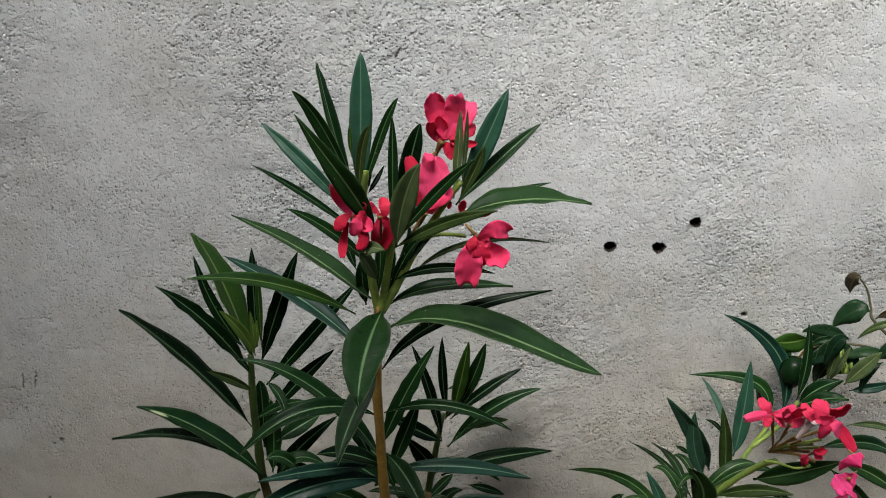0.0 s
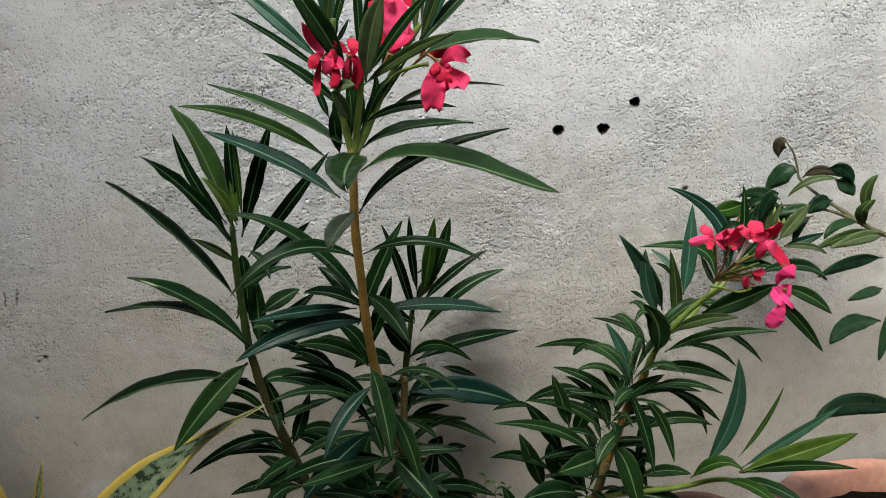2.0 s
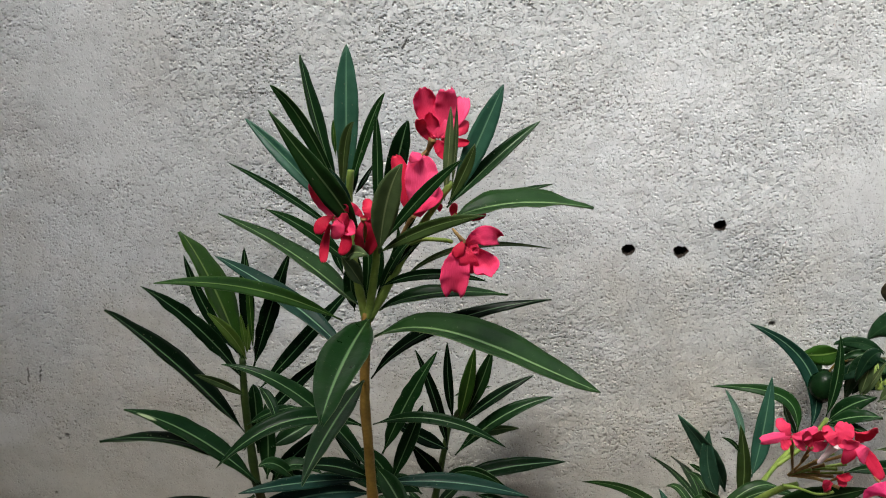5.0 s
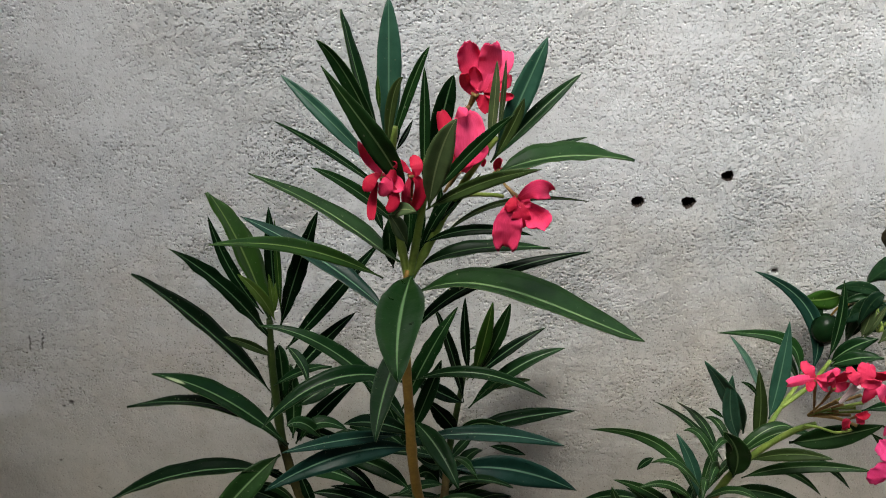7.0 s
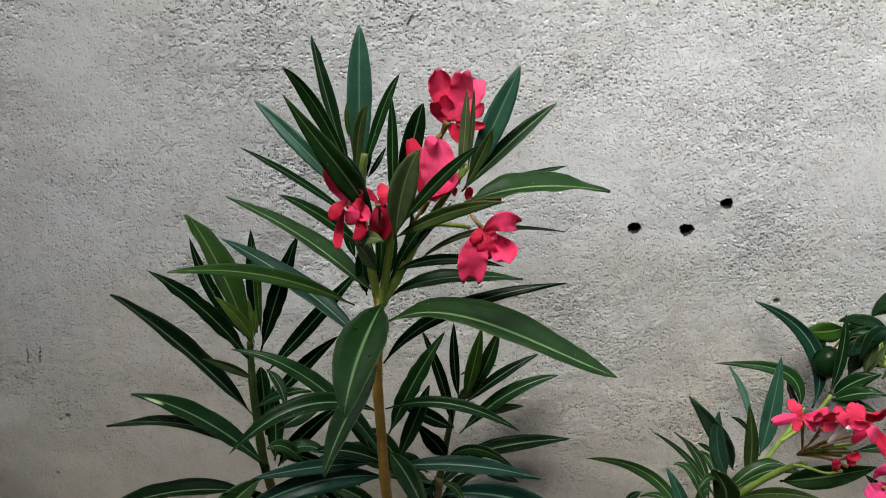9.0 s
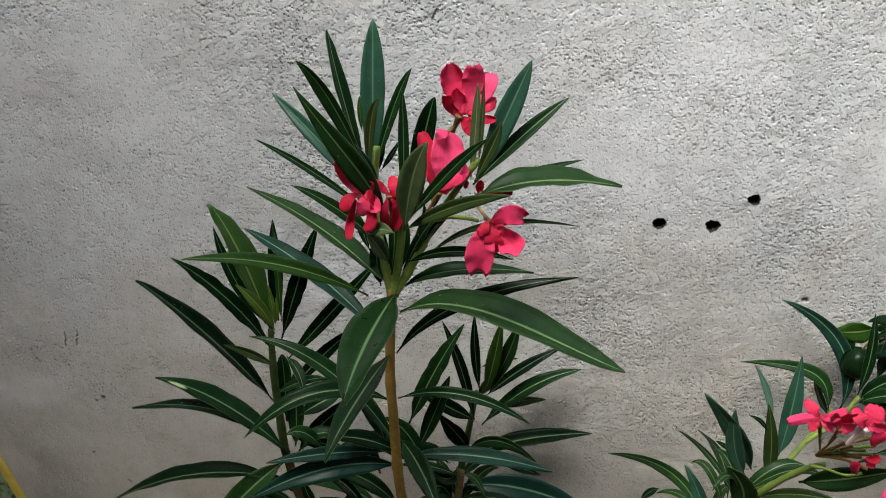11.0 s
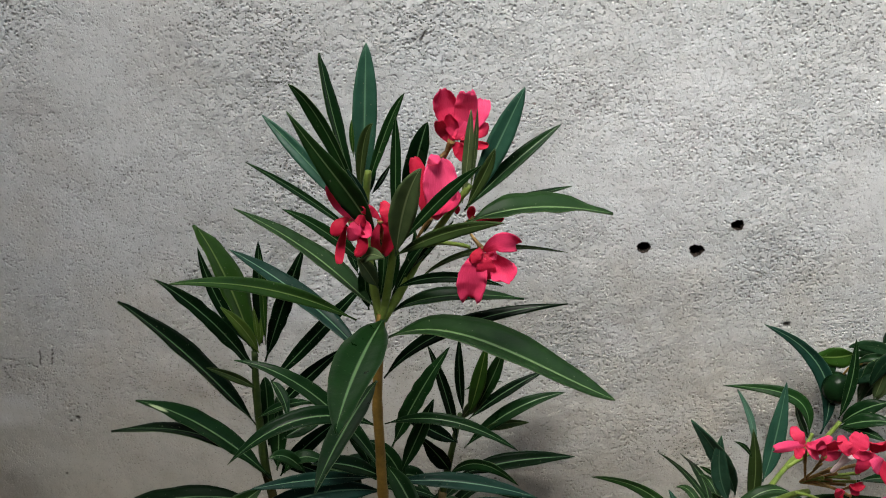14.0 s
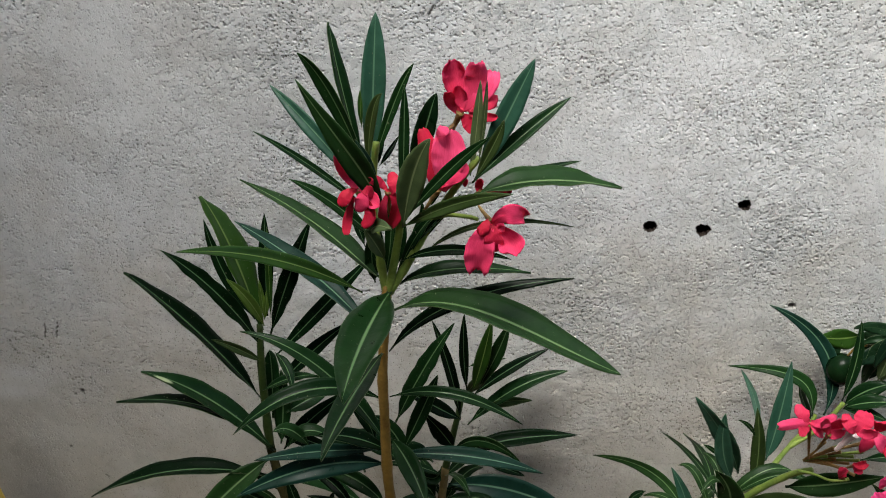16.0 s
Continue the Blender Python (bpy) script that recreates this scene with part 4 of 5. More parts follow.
lamina(tall_oleander, [(-0.320, -0.390, 0.574), (-0.308, -0.420, 0.523), (-0.301, -0.450, 0.471)], 0.0231, -34, MEADOW)
lamina(tall_oleander, [(-0.317, -0.390, 0.543), (-0.355, -0.420, 0.518), (-0.380, -0.450, 0.483)], 0.0158, 30, TEAL_SHADED)
lamina(tall_oleander, [(-0.324, -0.380, 0.470), (-0.374, -0.380, 0.425), (-0.422, -0.380, 0.369)], 0.0247, 10, TEAL_SHADED)
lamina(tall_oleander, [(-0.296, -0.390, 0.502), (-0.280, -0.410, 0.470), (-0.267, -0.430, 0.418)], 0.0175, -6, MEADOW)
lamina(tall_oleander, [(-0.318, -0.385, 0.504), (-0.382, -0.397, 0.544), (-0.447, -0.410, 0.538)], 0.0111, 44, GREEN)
lamina(tall_oleander, [(-0.321, -0.380, 0.475), (-0.372, -0.370, 0.534), (-0.435, -0.360, 0.545)], 0.0164, 22, SHADED)
lamina(tall_oleander, [(-0.319, -0.380, 0.497), (-0.356, -0.380, 0.550), (-0.411, -0.380, 0.572)], 0.0123, 24, SHADED)
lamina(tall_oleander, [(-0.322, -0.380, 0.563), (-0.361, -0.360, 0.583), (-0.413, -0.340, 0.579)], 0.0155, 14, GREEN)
lamina(tall_oleander, [(-0.356, -0.375, 0.540), (-0.385, -0.353, 0.566), (-0.423, -0.330, 0.566)], 0.0108, 10, SHADED)
lamina(tall_oleander, [(-0.303, -0.380, 0.423), (-0.380, -0.380, 0.429), (-0.462, -0.380, 0.395)], 0.0155, 24, GREEN)
lamina(tall_oleander, [(-0.302, -0.380, 0.543), (-0.254, -0.380, 0.551), (-0.209, -0.380, 0.515)], 0.0074, -32, MEADOW)
leaf(tall_oleander, (-0.322, -0.390, 0.872), (-0.331, -0.400, 0.895), (-0.337, -0.410, 0.910), 0.0148, 0.8, UNDER)
leaf(tall_oleander, (-0.337, -0.350, 0.826), (-0.340, -0.350, 0.855), (-0.339, -0.350, 0.883), 0.0142, 0.7)
leaf(tall_oleander, (-0.327, -0.360, 0.833), (-0.320, -0.360, 0.883), (-0.324, -0.360, 0.918), 0.0107, 0.6)
leaf(tall_oleander, (-0.314, -0.360, 0.843), (-0.295, -0.360, 0.884), (-0.290, -0.360, 0.920), 0.0113, 0.5)
leaf(tall_oleander, (-0.267, -0.360, 0.949), (-0.277, -0.365, 0.934), (-0.281, -0.370, 0.921), 0.0095, 0.5)
leaf(tall_oleander, (-0.257, -0.370, 0.952), (-0.264, -0.370, 0.964), (-0.262, -0.370, 0.978), 0.0080, 0.5)
leaf(tall_oleander, (-0.298, -0.395, 0.437), (-0.271, -0.428, 0.422), (-0.241, -0.460, 0.393), 0.0291, 0.8)
leaf(tall_oleander, (-0.335, -0.370, 0.643), (-0.352, -0.350, 0.666), (-0.377, -0.330, 0.681), 0.0164, 0.6)
leaf(tall_oleander, (-0.325, -0.360, 0.842), (-0.334, -0.355, 0.874), (-0.333, -0.350, 0.902), 0.0140, 0.7)
leaf(tall_oleander, (-0.318, -0.365, 0.845), (-0.311, -0.363, 0.884), (-0.314, -0.360, 0.916), 0.0133, 0.6)
leaf(tall_oleander, (-0.311, -0.370, 0.851), (-0.294, -0.375, 0.891), (-0.276, -0.380, 0.917), 0.0104, 0.6)
leaf(tall_oleander, (-0.305, -0.370, 0.864), (-0.284, -0.370, 0.895), (-0.260, -0.370, 0.922), 0.0083, 0.5)
leaf(tall_oleander, (-0.299, -0.375, 0.879), (-0.276, -0.377, 0.908), (-0.254, -0.380, 0.938), 0.0068, 0.5)
leaf(tall_oleander, (-0.335, -0.400, 0.903), (-0.326, -0.410, 0.915), (-0.313, -0.420, 0.917), 0.0134, 0.8, UNDER)
leaf(tall_oleander, (-0.345, -0.360, 0.870), (-0.353, -0.355, 0.891), (-0.358, -0.350, 0.907), 0.0093, 0.6)
leaf(tall_oleander, (-0.314, -0.360, 0.833), (-0.304, -0.355, 0.856), (-0.290, -0.350, 0.873), 0.0109, 0.6)

# leaves of the left oleander
# darker leaf materials here put the shade of the lower foliage into colour
lamina(left_oleander, [(-0.483, -0.260, 0.707), (-0.508, -0.265, 0.809), (-0.535, -0.270, 0.877)], 0.0297, 58, YOUNG)
lamina(left_oleander, [(-0.493, -0.250, 0.716), (-0.527, -0.245, 0.773), (-0.546, -0.240, 0.836)], 0.0114, 18, SHADED)
lamina(left_oleander, [(-0.483, -0.260, 0.682), (-0.524, -0.280, 0.763), (-0.575, -0.300, 0.825)], 0.0159, 40, SHADED, ragged=True)
lamina(left_oleander, [(-0.489, -0.260, 0.609), (-0.552, -0.280, 0.712), (-0.618, -0.300, 0.796)], 0.0251, 72, SHADED)
lamina(left_oleander, [(-0.481, -0.240, 0.715), (-0.482, -0.230, 0.777), (-0.482, -0.220, 0.838)], 0.0141, 16, SHADED)
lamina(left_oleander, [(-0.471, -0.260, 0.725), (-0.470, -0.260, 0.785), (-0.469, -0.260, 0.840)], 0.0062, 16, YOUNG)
lamina(left_oleander, [(-0.476, -0.250, 0.696), (-0.449, -0.250, 0.776), (-0.423, -0.250, 0.845)], 0.0165, 12, SHADED, ragged=True)
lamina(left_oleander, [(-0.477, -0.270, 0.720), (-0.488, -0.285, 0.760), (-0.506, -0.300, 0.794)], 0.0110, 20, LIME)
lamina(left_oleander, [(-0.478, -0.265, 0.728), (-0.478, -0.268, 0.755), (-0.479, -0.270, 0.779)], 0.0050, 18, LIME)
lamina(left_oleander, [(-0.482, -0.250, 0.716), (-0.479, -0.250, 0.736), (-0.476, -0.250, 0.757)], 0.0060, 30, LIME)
lamina(left_oleander, [(-0.471, -0.250, 0.667), (-0.416, -0.235, 0.727), (-0.356, -0.220, 0.795)], 0.0149, -8, SHADED)
lamina(left_oleander, [(-0.471, -0.250, 0.622), (-0.432, -0.235, 0.664), (-0.389, -0.220, 0.700)], 0.0141, -12, SHADED)
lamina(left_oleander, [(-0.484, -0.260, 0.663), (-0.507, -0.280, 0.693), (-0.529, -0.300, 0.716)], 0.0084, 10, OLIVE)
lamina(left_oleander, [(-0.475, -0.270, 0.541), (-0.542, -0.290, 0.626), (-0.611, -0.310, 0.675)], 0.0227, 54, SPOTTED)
lamina(left_oleander, [(-0.479, -0.265, 0.534), (-0.544, -0.287, 0.611), (-0.646, -0.310, 0.631)], 0.0209, 66, SHADED)
lamina(left_oleander, [(-0.493, -0.255, 0.487), (-0.604, -0.272, 0.500), (-0.710, -0.290, 0.465)], 0.0261, 64, SHADED)
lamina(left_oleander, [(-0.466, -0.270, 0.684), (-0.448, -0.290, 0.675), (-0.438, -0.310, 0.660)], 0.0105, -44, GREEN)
lamina(left_oleander, [(-0.470, -0.245, 0.523), (-0.441, -0.222, 0.553), (-0.391, -0.200, 0.589)], 0.0167, -8, SHADED)
lamina(left_oleander, [(-0.478, -0.250, 0.558), (-0.445, -0.235, 0.533), (-0.403, -0.220, 0.502)], 0.0143, -6, SHADED)
lamina(left_oleander, [(-0.443, -0.240, 0.365), (-0.429, -0.230, 0.397), (-0.413, -0.220, 0.437)], 0.0161, 4, SHADED)
lamina(left_oleander, [(-0.455, -0.250, 0.381), (-0.512, -0.265, 0.391), (-0.588, -0.280, 0.355)], 0.0149, 0, SHADED)
lamina(left_oleander, [(-0.447, -0.250, 0.353), (-0.492, -0.250, 0.369), (-0.547, -0.250, 0.361)], 0.0103, 22, SHADED)
lamina(left_oleander, [(-0.431, -0.250, 0.312), (-0.489, -0.265, 0.320), (-0.534, -0.280, 0.315)], 0.0134, 4, SHADED)
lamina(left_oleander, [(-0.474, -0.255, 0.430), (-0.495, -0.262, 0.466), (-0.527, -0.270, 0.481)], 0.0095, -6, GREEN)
lamina(left_oleander, [(-0.471, -0.250, 0.454), (-0.498, -0.250, 0.480), (-0.525, -0.250, 0.488)], 0.0084, 0, SHADED)
lamina(left_oleander, [(-0.450, -0.250, 0.407), (-0.460, -0.250, 0.450), (-0.470, -0.250, 0.487)], 0.0121, 14, SHADED)
lamina(left_oleander, [(-0.437, -0.240, 0.376), (-0.412, -0.230, 0.362), (-0.386, -0.220, 0.327)], 0.0126, -16, SHADED)
lamina(left_oleander, [(-0.490, -0.250, 0.510), (-0.539, -0.275, 0.473), (-0.596, -0.300, 0.410)], 0.0274, 2, MEADOW)
leaf(left_oleander, (-0.486, -0.265, 0.626), (-0.449, -0.272, 0.651), (-0.414, -0.280, 0.663), 0.0129, 0.5)
leaf(left_oleander, (-0.480, -0.250, 0.575), (-0.479, -0.245, 0.638), (-0.482, -0.240, 0.667), 0.0206, 0.7)
leaf(left_oleander, (-0.462, -0.255, 0.536), (-0.437, -0.253, 0.561), (-0.402, -0.250, 0.546), 0.0181, 0.5)
leaf(left_oleander, (-0.464, -0.250, 0.584), (-0.438, -0.235, 0.595), (-0.412, -0.220, 0.603), 0.0227, 0.7)
leaf(left_oleander, (-0.479, -0.250, 0.475), (-0.430, -0.245, 0.478), (-0.364, -0.240, 0.429), 0.0234, 0.5)
leaf(left_oleander, (-0.435, -0.250, 0.347), (-0.460, -0.270, 0.347), (-0.497, -0.290, 0.325), 0.0223, 0.7)
leaf(left_oleander, (-0.461, -0.250, 0.330), (-0.467, -0.270, 0.308), (-0.482, -0.290, 0.270), 0.0251, 0.8)
leaf(left_oleander, (-0.497, -0.250, 0.579), (-0.478, -0.245, 0.613), (-0.466, -0.240, 0.626), 0.0173, 0.7)
leaf(left_oleander, (-0.434, -0.255, 0.537), (-0.454, -0.268, 0.572), (-0.473, -0.280, 0.577), 0.0168, 0.6)
leaf(left_oleander, (-0.472, -0.250, 0.536), (-0.468, -0.245, 0.588), (-0.469, -0.240, 0.639), 0.0215, 0.8)

# leaves of the low oleander
lamina(low_oleander, [(-0.337, -0.160, 0.511), (-0.304, -0.160, 0.592), (-0.263, -0.160, 0.672)], 0.0197, -12, GREEN, ragged=True)
lamina(low_oleander, [(-0.328, -0.150, 0.456), (-0.302, -0.145, 0.524), (-0.283, -0.140, 0.578)], 0.0179, -8, GREEN)
lamina(low_oleander, [(-0.243, -0.100, 0.528), (-0.250, -0.110, 0.599), (-0.251, -0.120, 0.664)], 0.0108, 2, SHADED)
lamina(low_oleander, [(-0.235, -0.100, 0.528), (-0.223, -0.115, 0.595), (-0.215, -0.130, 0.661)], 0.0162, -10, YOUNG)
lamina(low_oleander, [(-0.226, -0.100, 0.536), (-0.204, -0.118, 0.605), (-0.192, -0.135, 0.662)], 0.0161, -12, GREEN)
lamina(low_oleander, [(-0.236, -0.070, 0.497), (-0.185, -0.058, 0.539), (-0.128, -0.045, 0.571)], 0.0135, -26, SHADED)
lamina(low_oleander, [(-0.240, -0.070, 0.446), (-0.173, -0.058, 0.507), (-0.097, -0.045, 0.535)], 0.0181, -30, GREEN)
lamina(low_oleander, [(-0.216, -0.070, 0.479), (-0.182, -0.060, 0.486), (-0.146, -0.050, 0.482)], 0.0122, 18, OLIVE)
lamina(low_oleander, [(-0.250, -0.110, 0.486), (-0.268, -0.120, 0.574), (-0.293, -0.130, 0.657)], 0.0129, 22, SHADED)
lamina(low_oleander, [(-0.249, -0.070, 0.393), (-0.171, -0.058, 0.415), (-0.073, -0.045, 0.421)], 0.0215, -36, SHADED)
lamina(low_oleander, [(-0.268, -0.080, 0.328), (-0.199, -0.075, 0.336), (-0.111, -0.070, 0.305)], 0.0234, -32, SHADED)
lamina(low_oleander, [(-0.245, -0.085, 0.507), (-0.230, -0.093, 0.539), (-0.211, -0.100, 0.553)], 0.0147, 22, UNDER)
lamina(low_oleander, [(-0.250, -0.100, 0.478), (-0.289, -0.110, 0.506), (-0.328, -0.120, 0.538)], 0.0178, 26, SHADED)
lamina(low_oleander, [(-0.260, -0.090, 0.419), (-0.277, -0.095, 0.449), (-0.302, -0.100, 0.483)], 0.0212, -10, SHADED)
lamina(low_oleander, [(-0.208, -0.080, 0.383), (-0.179, -0.070, 0.368), (-0.148, -0.060, 0.348)], 0.0100, -16, SHADED)
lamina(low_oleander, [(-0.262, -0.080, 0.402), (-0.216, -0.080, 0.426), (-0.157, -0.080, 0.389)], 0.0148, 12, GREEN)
lamina(low_oleander, [(-0.265, -0.080, 0.339), (-0.169, -0.080, 0.336), (-0.067, -0.080, 0.292)], 0.0343, -8, TEAL_SHADED)
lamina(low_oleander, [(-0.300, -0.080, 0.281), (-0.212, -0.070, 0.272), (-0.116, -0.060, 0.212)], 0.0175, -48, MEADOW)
lamina(low_oleander, [(-0.267, -0.080, 0.289), (-0.234, -0.070, 0.299), (-0.195, -0.060, 0.294)], 0.0118, 12, SHADED)
lamina(low_oleander, [(-0.228, -0.070, 0.213), (-0.252, -0.065, 0.220), (-0.274, -0.060, 0.215)], 0.0111, 12, SHADED)
lamina(low_oleander, [(-0.233, -0.070, 0.208), (-0.223, -0.065, 0.220), (-0.212, -0.060, 0.235)], 0.0227, -8, SHADED)
lamina(low_oleander, [(-0.219, -0.070, 0.209), (-0.194, -0.065, 0.214), (-0.168, -0.060, 0.209)], 0.0105, -24, SHADED)
lamina(low_oleander, [(-0.228, -0.070, 0.213), (-0.200, -0.070, 0.187), (-0.176, -0.070, 0.146)], 0.0170, -8, SHADED)
lamina(low_oleander, [(-0.246, -0.080, 0.128), (-0.235, -0.080, 0.175), (-0.226, -0.080, 0.226)], 0.0229, -4, SHADED)
lamina(low_oleander, [(-0.256, -0.070, 0.127), (-0.187, -0.065, 0.134), (-0.117, -0.060, 0.096)], 0.0188, -14, GREEN)
leaf(low_oleander, (-0.243, -0.070, 0.548), (-0.219, -0.070, 0.559), (-0.189, -0.070, 0.566), 0.0067, 0.4)
leaf(low_oleander, (-0.250, -0.070, 0.125), (-0.195, -0.065, 0.114), (-0.145, -0.060, 0.084), 0.0294, 0.6)
leaf(low_oleander, (-0.236, -0.070, 0.201), (-0.252, -0.075, 0.189), (-0.274, -0.080, 0.181), 0.0214, 0.6)
leaf(low_oleander, (-0.276, -0.080, 0.374), (-0.290, -0.080, 0.349), (-0.321, -0.080, 0.368), 0.0204, 0.6)
leaf(low_oleander, (-0.284, -0.080, 0.310), (-0.301, -0.080, 0.334), (-0.320, -0.080, 0.325), 0.0280, 0.7)
leaf(low_oleander, (-0.344, -0.120, 0.140), (-0.387, -0.115, 0.194), (-0.427, -0.110, 0.218), 0.0345, 0.6)
leaf(low_oleander, (-0.334, -0.120, 0.150), (-0.365, -0.110, 0.228), (-0.382, -0.100, 0.256), 0.0389, 0.6)
leaf(low_oleander, (-0.338, -0.120, 0.163), (-0.347, -0.110, 0.226), (-0.334, -0.100, 0.273), 0.0344, 0.6)
leaf(low_oleander, (-0.323, -0.120, 0.173), (-0.381, -0.110, 0.263), (-0.434, -0.100, 0.290), 0.0294, 0.6)
leaf(low_oleander, (-0.355, -0.120, 0.129), (-0.409, -0.120, 0.159), (-0.457, -0.120, 0.153), 0.0301, 0.6)
leaf(low_oleander, (-0.335, -0.120, 0.139), (-0.302, -0.110, 0.186), (-0.263, -0.100, 0.191), 0.0302, 0.6)
leaf(low_oleander, (-0.377, -0.150, 0.302), (-0.409, -0.150, 0.332), (-0.464, -0.150, 0.311), 0.0194, 0.6)
leaf(low_oleander, (-0.332, -0.160, 0.445), (-0.370, -0.170, 0.485), (-0.407, -0.180, 0.501), 0.0282, 0.6)
leaf(low_oleander, (-0.317, -0.150, 0.427), (-0.341, -0.150, 0.485), (-0.372, -0.150, 0.512), 0.0235, 0.7)
leaf(low_oleander, (-0.287, -0.120, 0.414), (-0.319, -0.130, 0.441), (-0.350, -0.140, 0.427), 0.0261, 0.7)
leaf(low_oleander, (-0.382, -0.150, 0.413), (-0.404, -0.155, 0.457), (-0.442, -0.160, 0.464), 0.0255, 0.7)

# leaves of the leaning oleander
lamina(leaning_oleander, [(0.265, -0.075, 0.505), (0.269, -0.060, 0.567), (0.237, -0.045, 0.619), (0.174, -0.030, 0.653)], 0.0186, -22, TEAL_SHADED)
lamina(leaning_oleander, [(0.249, -0.075, 0.502), (0.241, -0.063, 0.539), (0.207, -0.052, 0.557), (0.129, -0.040, 0.556)], 0.0163, 8, GREEN)
lamina(leaning_oleander, [(0.272, -0.100, 0.548), (0.279, -0.095, 0.609), (0.274, -0.090, 0.670)], 0.0117, -18, GREEN)
lamina(leaning_oleander, [(0.055, -0.250, 0.422), (0.028, -0.153, 0.440), (-0.048, -0.055, 0.392)], 0.0135, -2, MEADOW)
lamina(leaning_oleander, [(-0.014, -0.260, 0.506), (-0.025, -0.260, 0.499), (-0.034, -0.260, 0.487)], 0.0075, 12, GREEN)
lamina(leaning_oleander, [(0.038, -0.260, 0.400), (-0.009, -0.260, 0.446), (-0.063, -0.260, 0.471)], 0.0118, 10, MEADOW)
lamina(leaning_oleander, [(0.024, -0.250, 0.353), (-0.003, -0.250, 0.415), (-0.042, -0.250, 0.449)], 0.0105, -14, MEADOW)
lamina(leaning_oleander, [(0.034, -0.270, 0.423), (0.022, -0.270, 0.451), (0.003, -0.270, 0.474)], 0.0123, -8, MEADOW)
lamina(leaning_oleander, [(0.056, -0.260, 0.429), (0.043, -0.245, 0.479), (0.021, -0.230, 0.520)], 0.0132, -4, TEAL)
lamina(leaning_oleander, [(0.085, -0.280, 0.559), (0.054, -0.300, 0.624), (0.007, -0.320, 0.690)], 0.0174, -22, TEAL)
lamina(leaning_oleander, [(0.072, -0.300, 0.566), (0.053, -0.305, 0.611), (0.046, -0.310, 0.664)], 0.0159, -12, TEAL)
lamina(leaning_oleander, [(0.078, -0.290, 0.499), (0.073, -0.300, 0.545), (0.047, -0.310, 0.586)], 0.0243, -12, MEADOW)
lamina(leaning_oleander, [(0.113, -0.260, 0.521), (0.111, -0.260, 0.578), (0.098, -0.260, 0.640)], 0.0137, -28, OLIVE)
lamina(leaning_oleander, [(0.113, -0.280, 0.580), (0.122, -0.268, 0.634), (0.127, -0.255, 0.702)], 0.0169, -8, TEAL)
lamina(leaning_oleander, [(0.109, -0.250, 0.597), (0.139, -0.140, 0.570), (0.152, -0.030, 0.547)], 0.0074, -60, TEAL)
lamina(leaning_oleander, [(0.103, -0.260, 0.599), (0.093, -0.260, 0.614), (0.079, -0.260, 0.621)], 0.0044, -12, GREEN)
lamina(leaning_oleander, [(0.066, -0.260, 0.567), (0.055, -0.260, 0.577), (0.045, -0.260, 0.582)], 0.0045, -8, GREEN)
lamina(leaning_oleander, [(0.075, -0.250, 0.480), (0.091, -0.145, 0.467), (0.084, -0.040, 0.432)], 0.0100, -48, GREEN)
lamina(leaning_oleander, [(0.084, -0.250, 0.484), (0.075, -0.145, 0.468), (0.051, -0.040, 0.432)], 0.0067, -16, GREEN)
lamina(leaning_oleander, [(0.090, -0.300, 0.534), (0.125, -0.325, 0.563), (0.163, -0.350, 0.575)], 0.0127, -10, OLIVE)
lamina(leaning_oleander, [(0.134, -0.300, 0.560), (0.174, -0.320, 0.584), (0.217, -0.340, 0.615)], 0.0212, -20, MEADOW)
lamina(leaning_oleander, [(0.089, -0.290, 0.498), (0.150, -0.310, 0.531), (0.229, -0.330, 0.539)], 0.0123, -16, MEADOW)
lamina(leaning_oleander, [(0.157, -0.270, 0.522), (0.205, -0.265, 0.497), (0.251, -0.260, 0.450)], 0.0076, 8, GREEN)
lamina(leaning_oleander, [(0.216, -0.320, 0.590), (0.257, -0.325, 0.554), (0.299, -0.330, 0.500)], 0.0132, 24, MEADOW)
lamina(leaning_oleander, [(0.223, -0.330, 0.606), (0.262, -0.335, 0.592), (0.298, -0.340, 0.564)], 0.0146, 4, MEADOW)
lamina(leaning_oleander, [(0.130, -0.270, 0.493), (0.165, -0.275, 0.489), (0.202, -0.280, 0.458)], 0.0076, 2, MEADOW)
lamina(leaning_oleander, [(0.081, -0.270, 0.459), (0.133, -0.280, 0.464), (0.193, -0.290, 0.440)], 0.0146, -12, MEADOW)
lamina(leaning_oleander, [(0.073, -0.280, 0.432), (0.117, -0.290, 0.447), (0.177, -0.300, 0.428)], 0.0090, -8, MEADOW)
lamina(leaning_oleander, [(0.112, -0.260, 0.419), (0.156, -0.255, 0.391), (0.201, -0.250, 0.346)], 0.0096, 2, GREEN)
lamina(leaning_oleander, [(0.106, -0.260, 0.416), (0.154, -0.250, 0.383), (0.185, -0.240, 0.318)], 0.0096, 6, GREEN)
lamina(leaning_oleander, [(0.072, -0.260, 0.350), (0.122, -0.265, 0.372), (0.179, -0.270, 0.356)], 0.0155, -12, MEADOW)
lamina(leaning_oleander, [(0.144, -0.330, 0.329), (0.179, -0.330, 0.413), (0.179, -0.330, 0.500)], 0.0205, -12, TEAL)
lamina(leaning_oleander, [(0.126, -0.330, 0.311), (0.152, -0.355, 0.352), (0.177, -0.380, 0.357)], 0.0158, -52, YOUNG)
lamina(leaning_oleander, [(0.179, -0.360, 0.363), (0.210, -0.360, 0.415), (0.232, -0.360, 0.471)], 0.0053, -26, YOUNG)
lamina(leaning_oleander, [(0.180, -0.370, 0.352), (0.243, -0.380, 0.404), (0.299, -0.390, 0.452)], 0.0106, -24, TEAL)
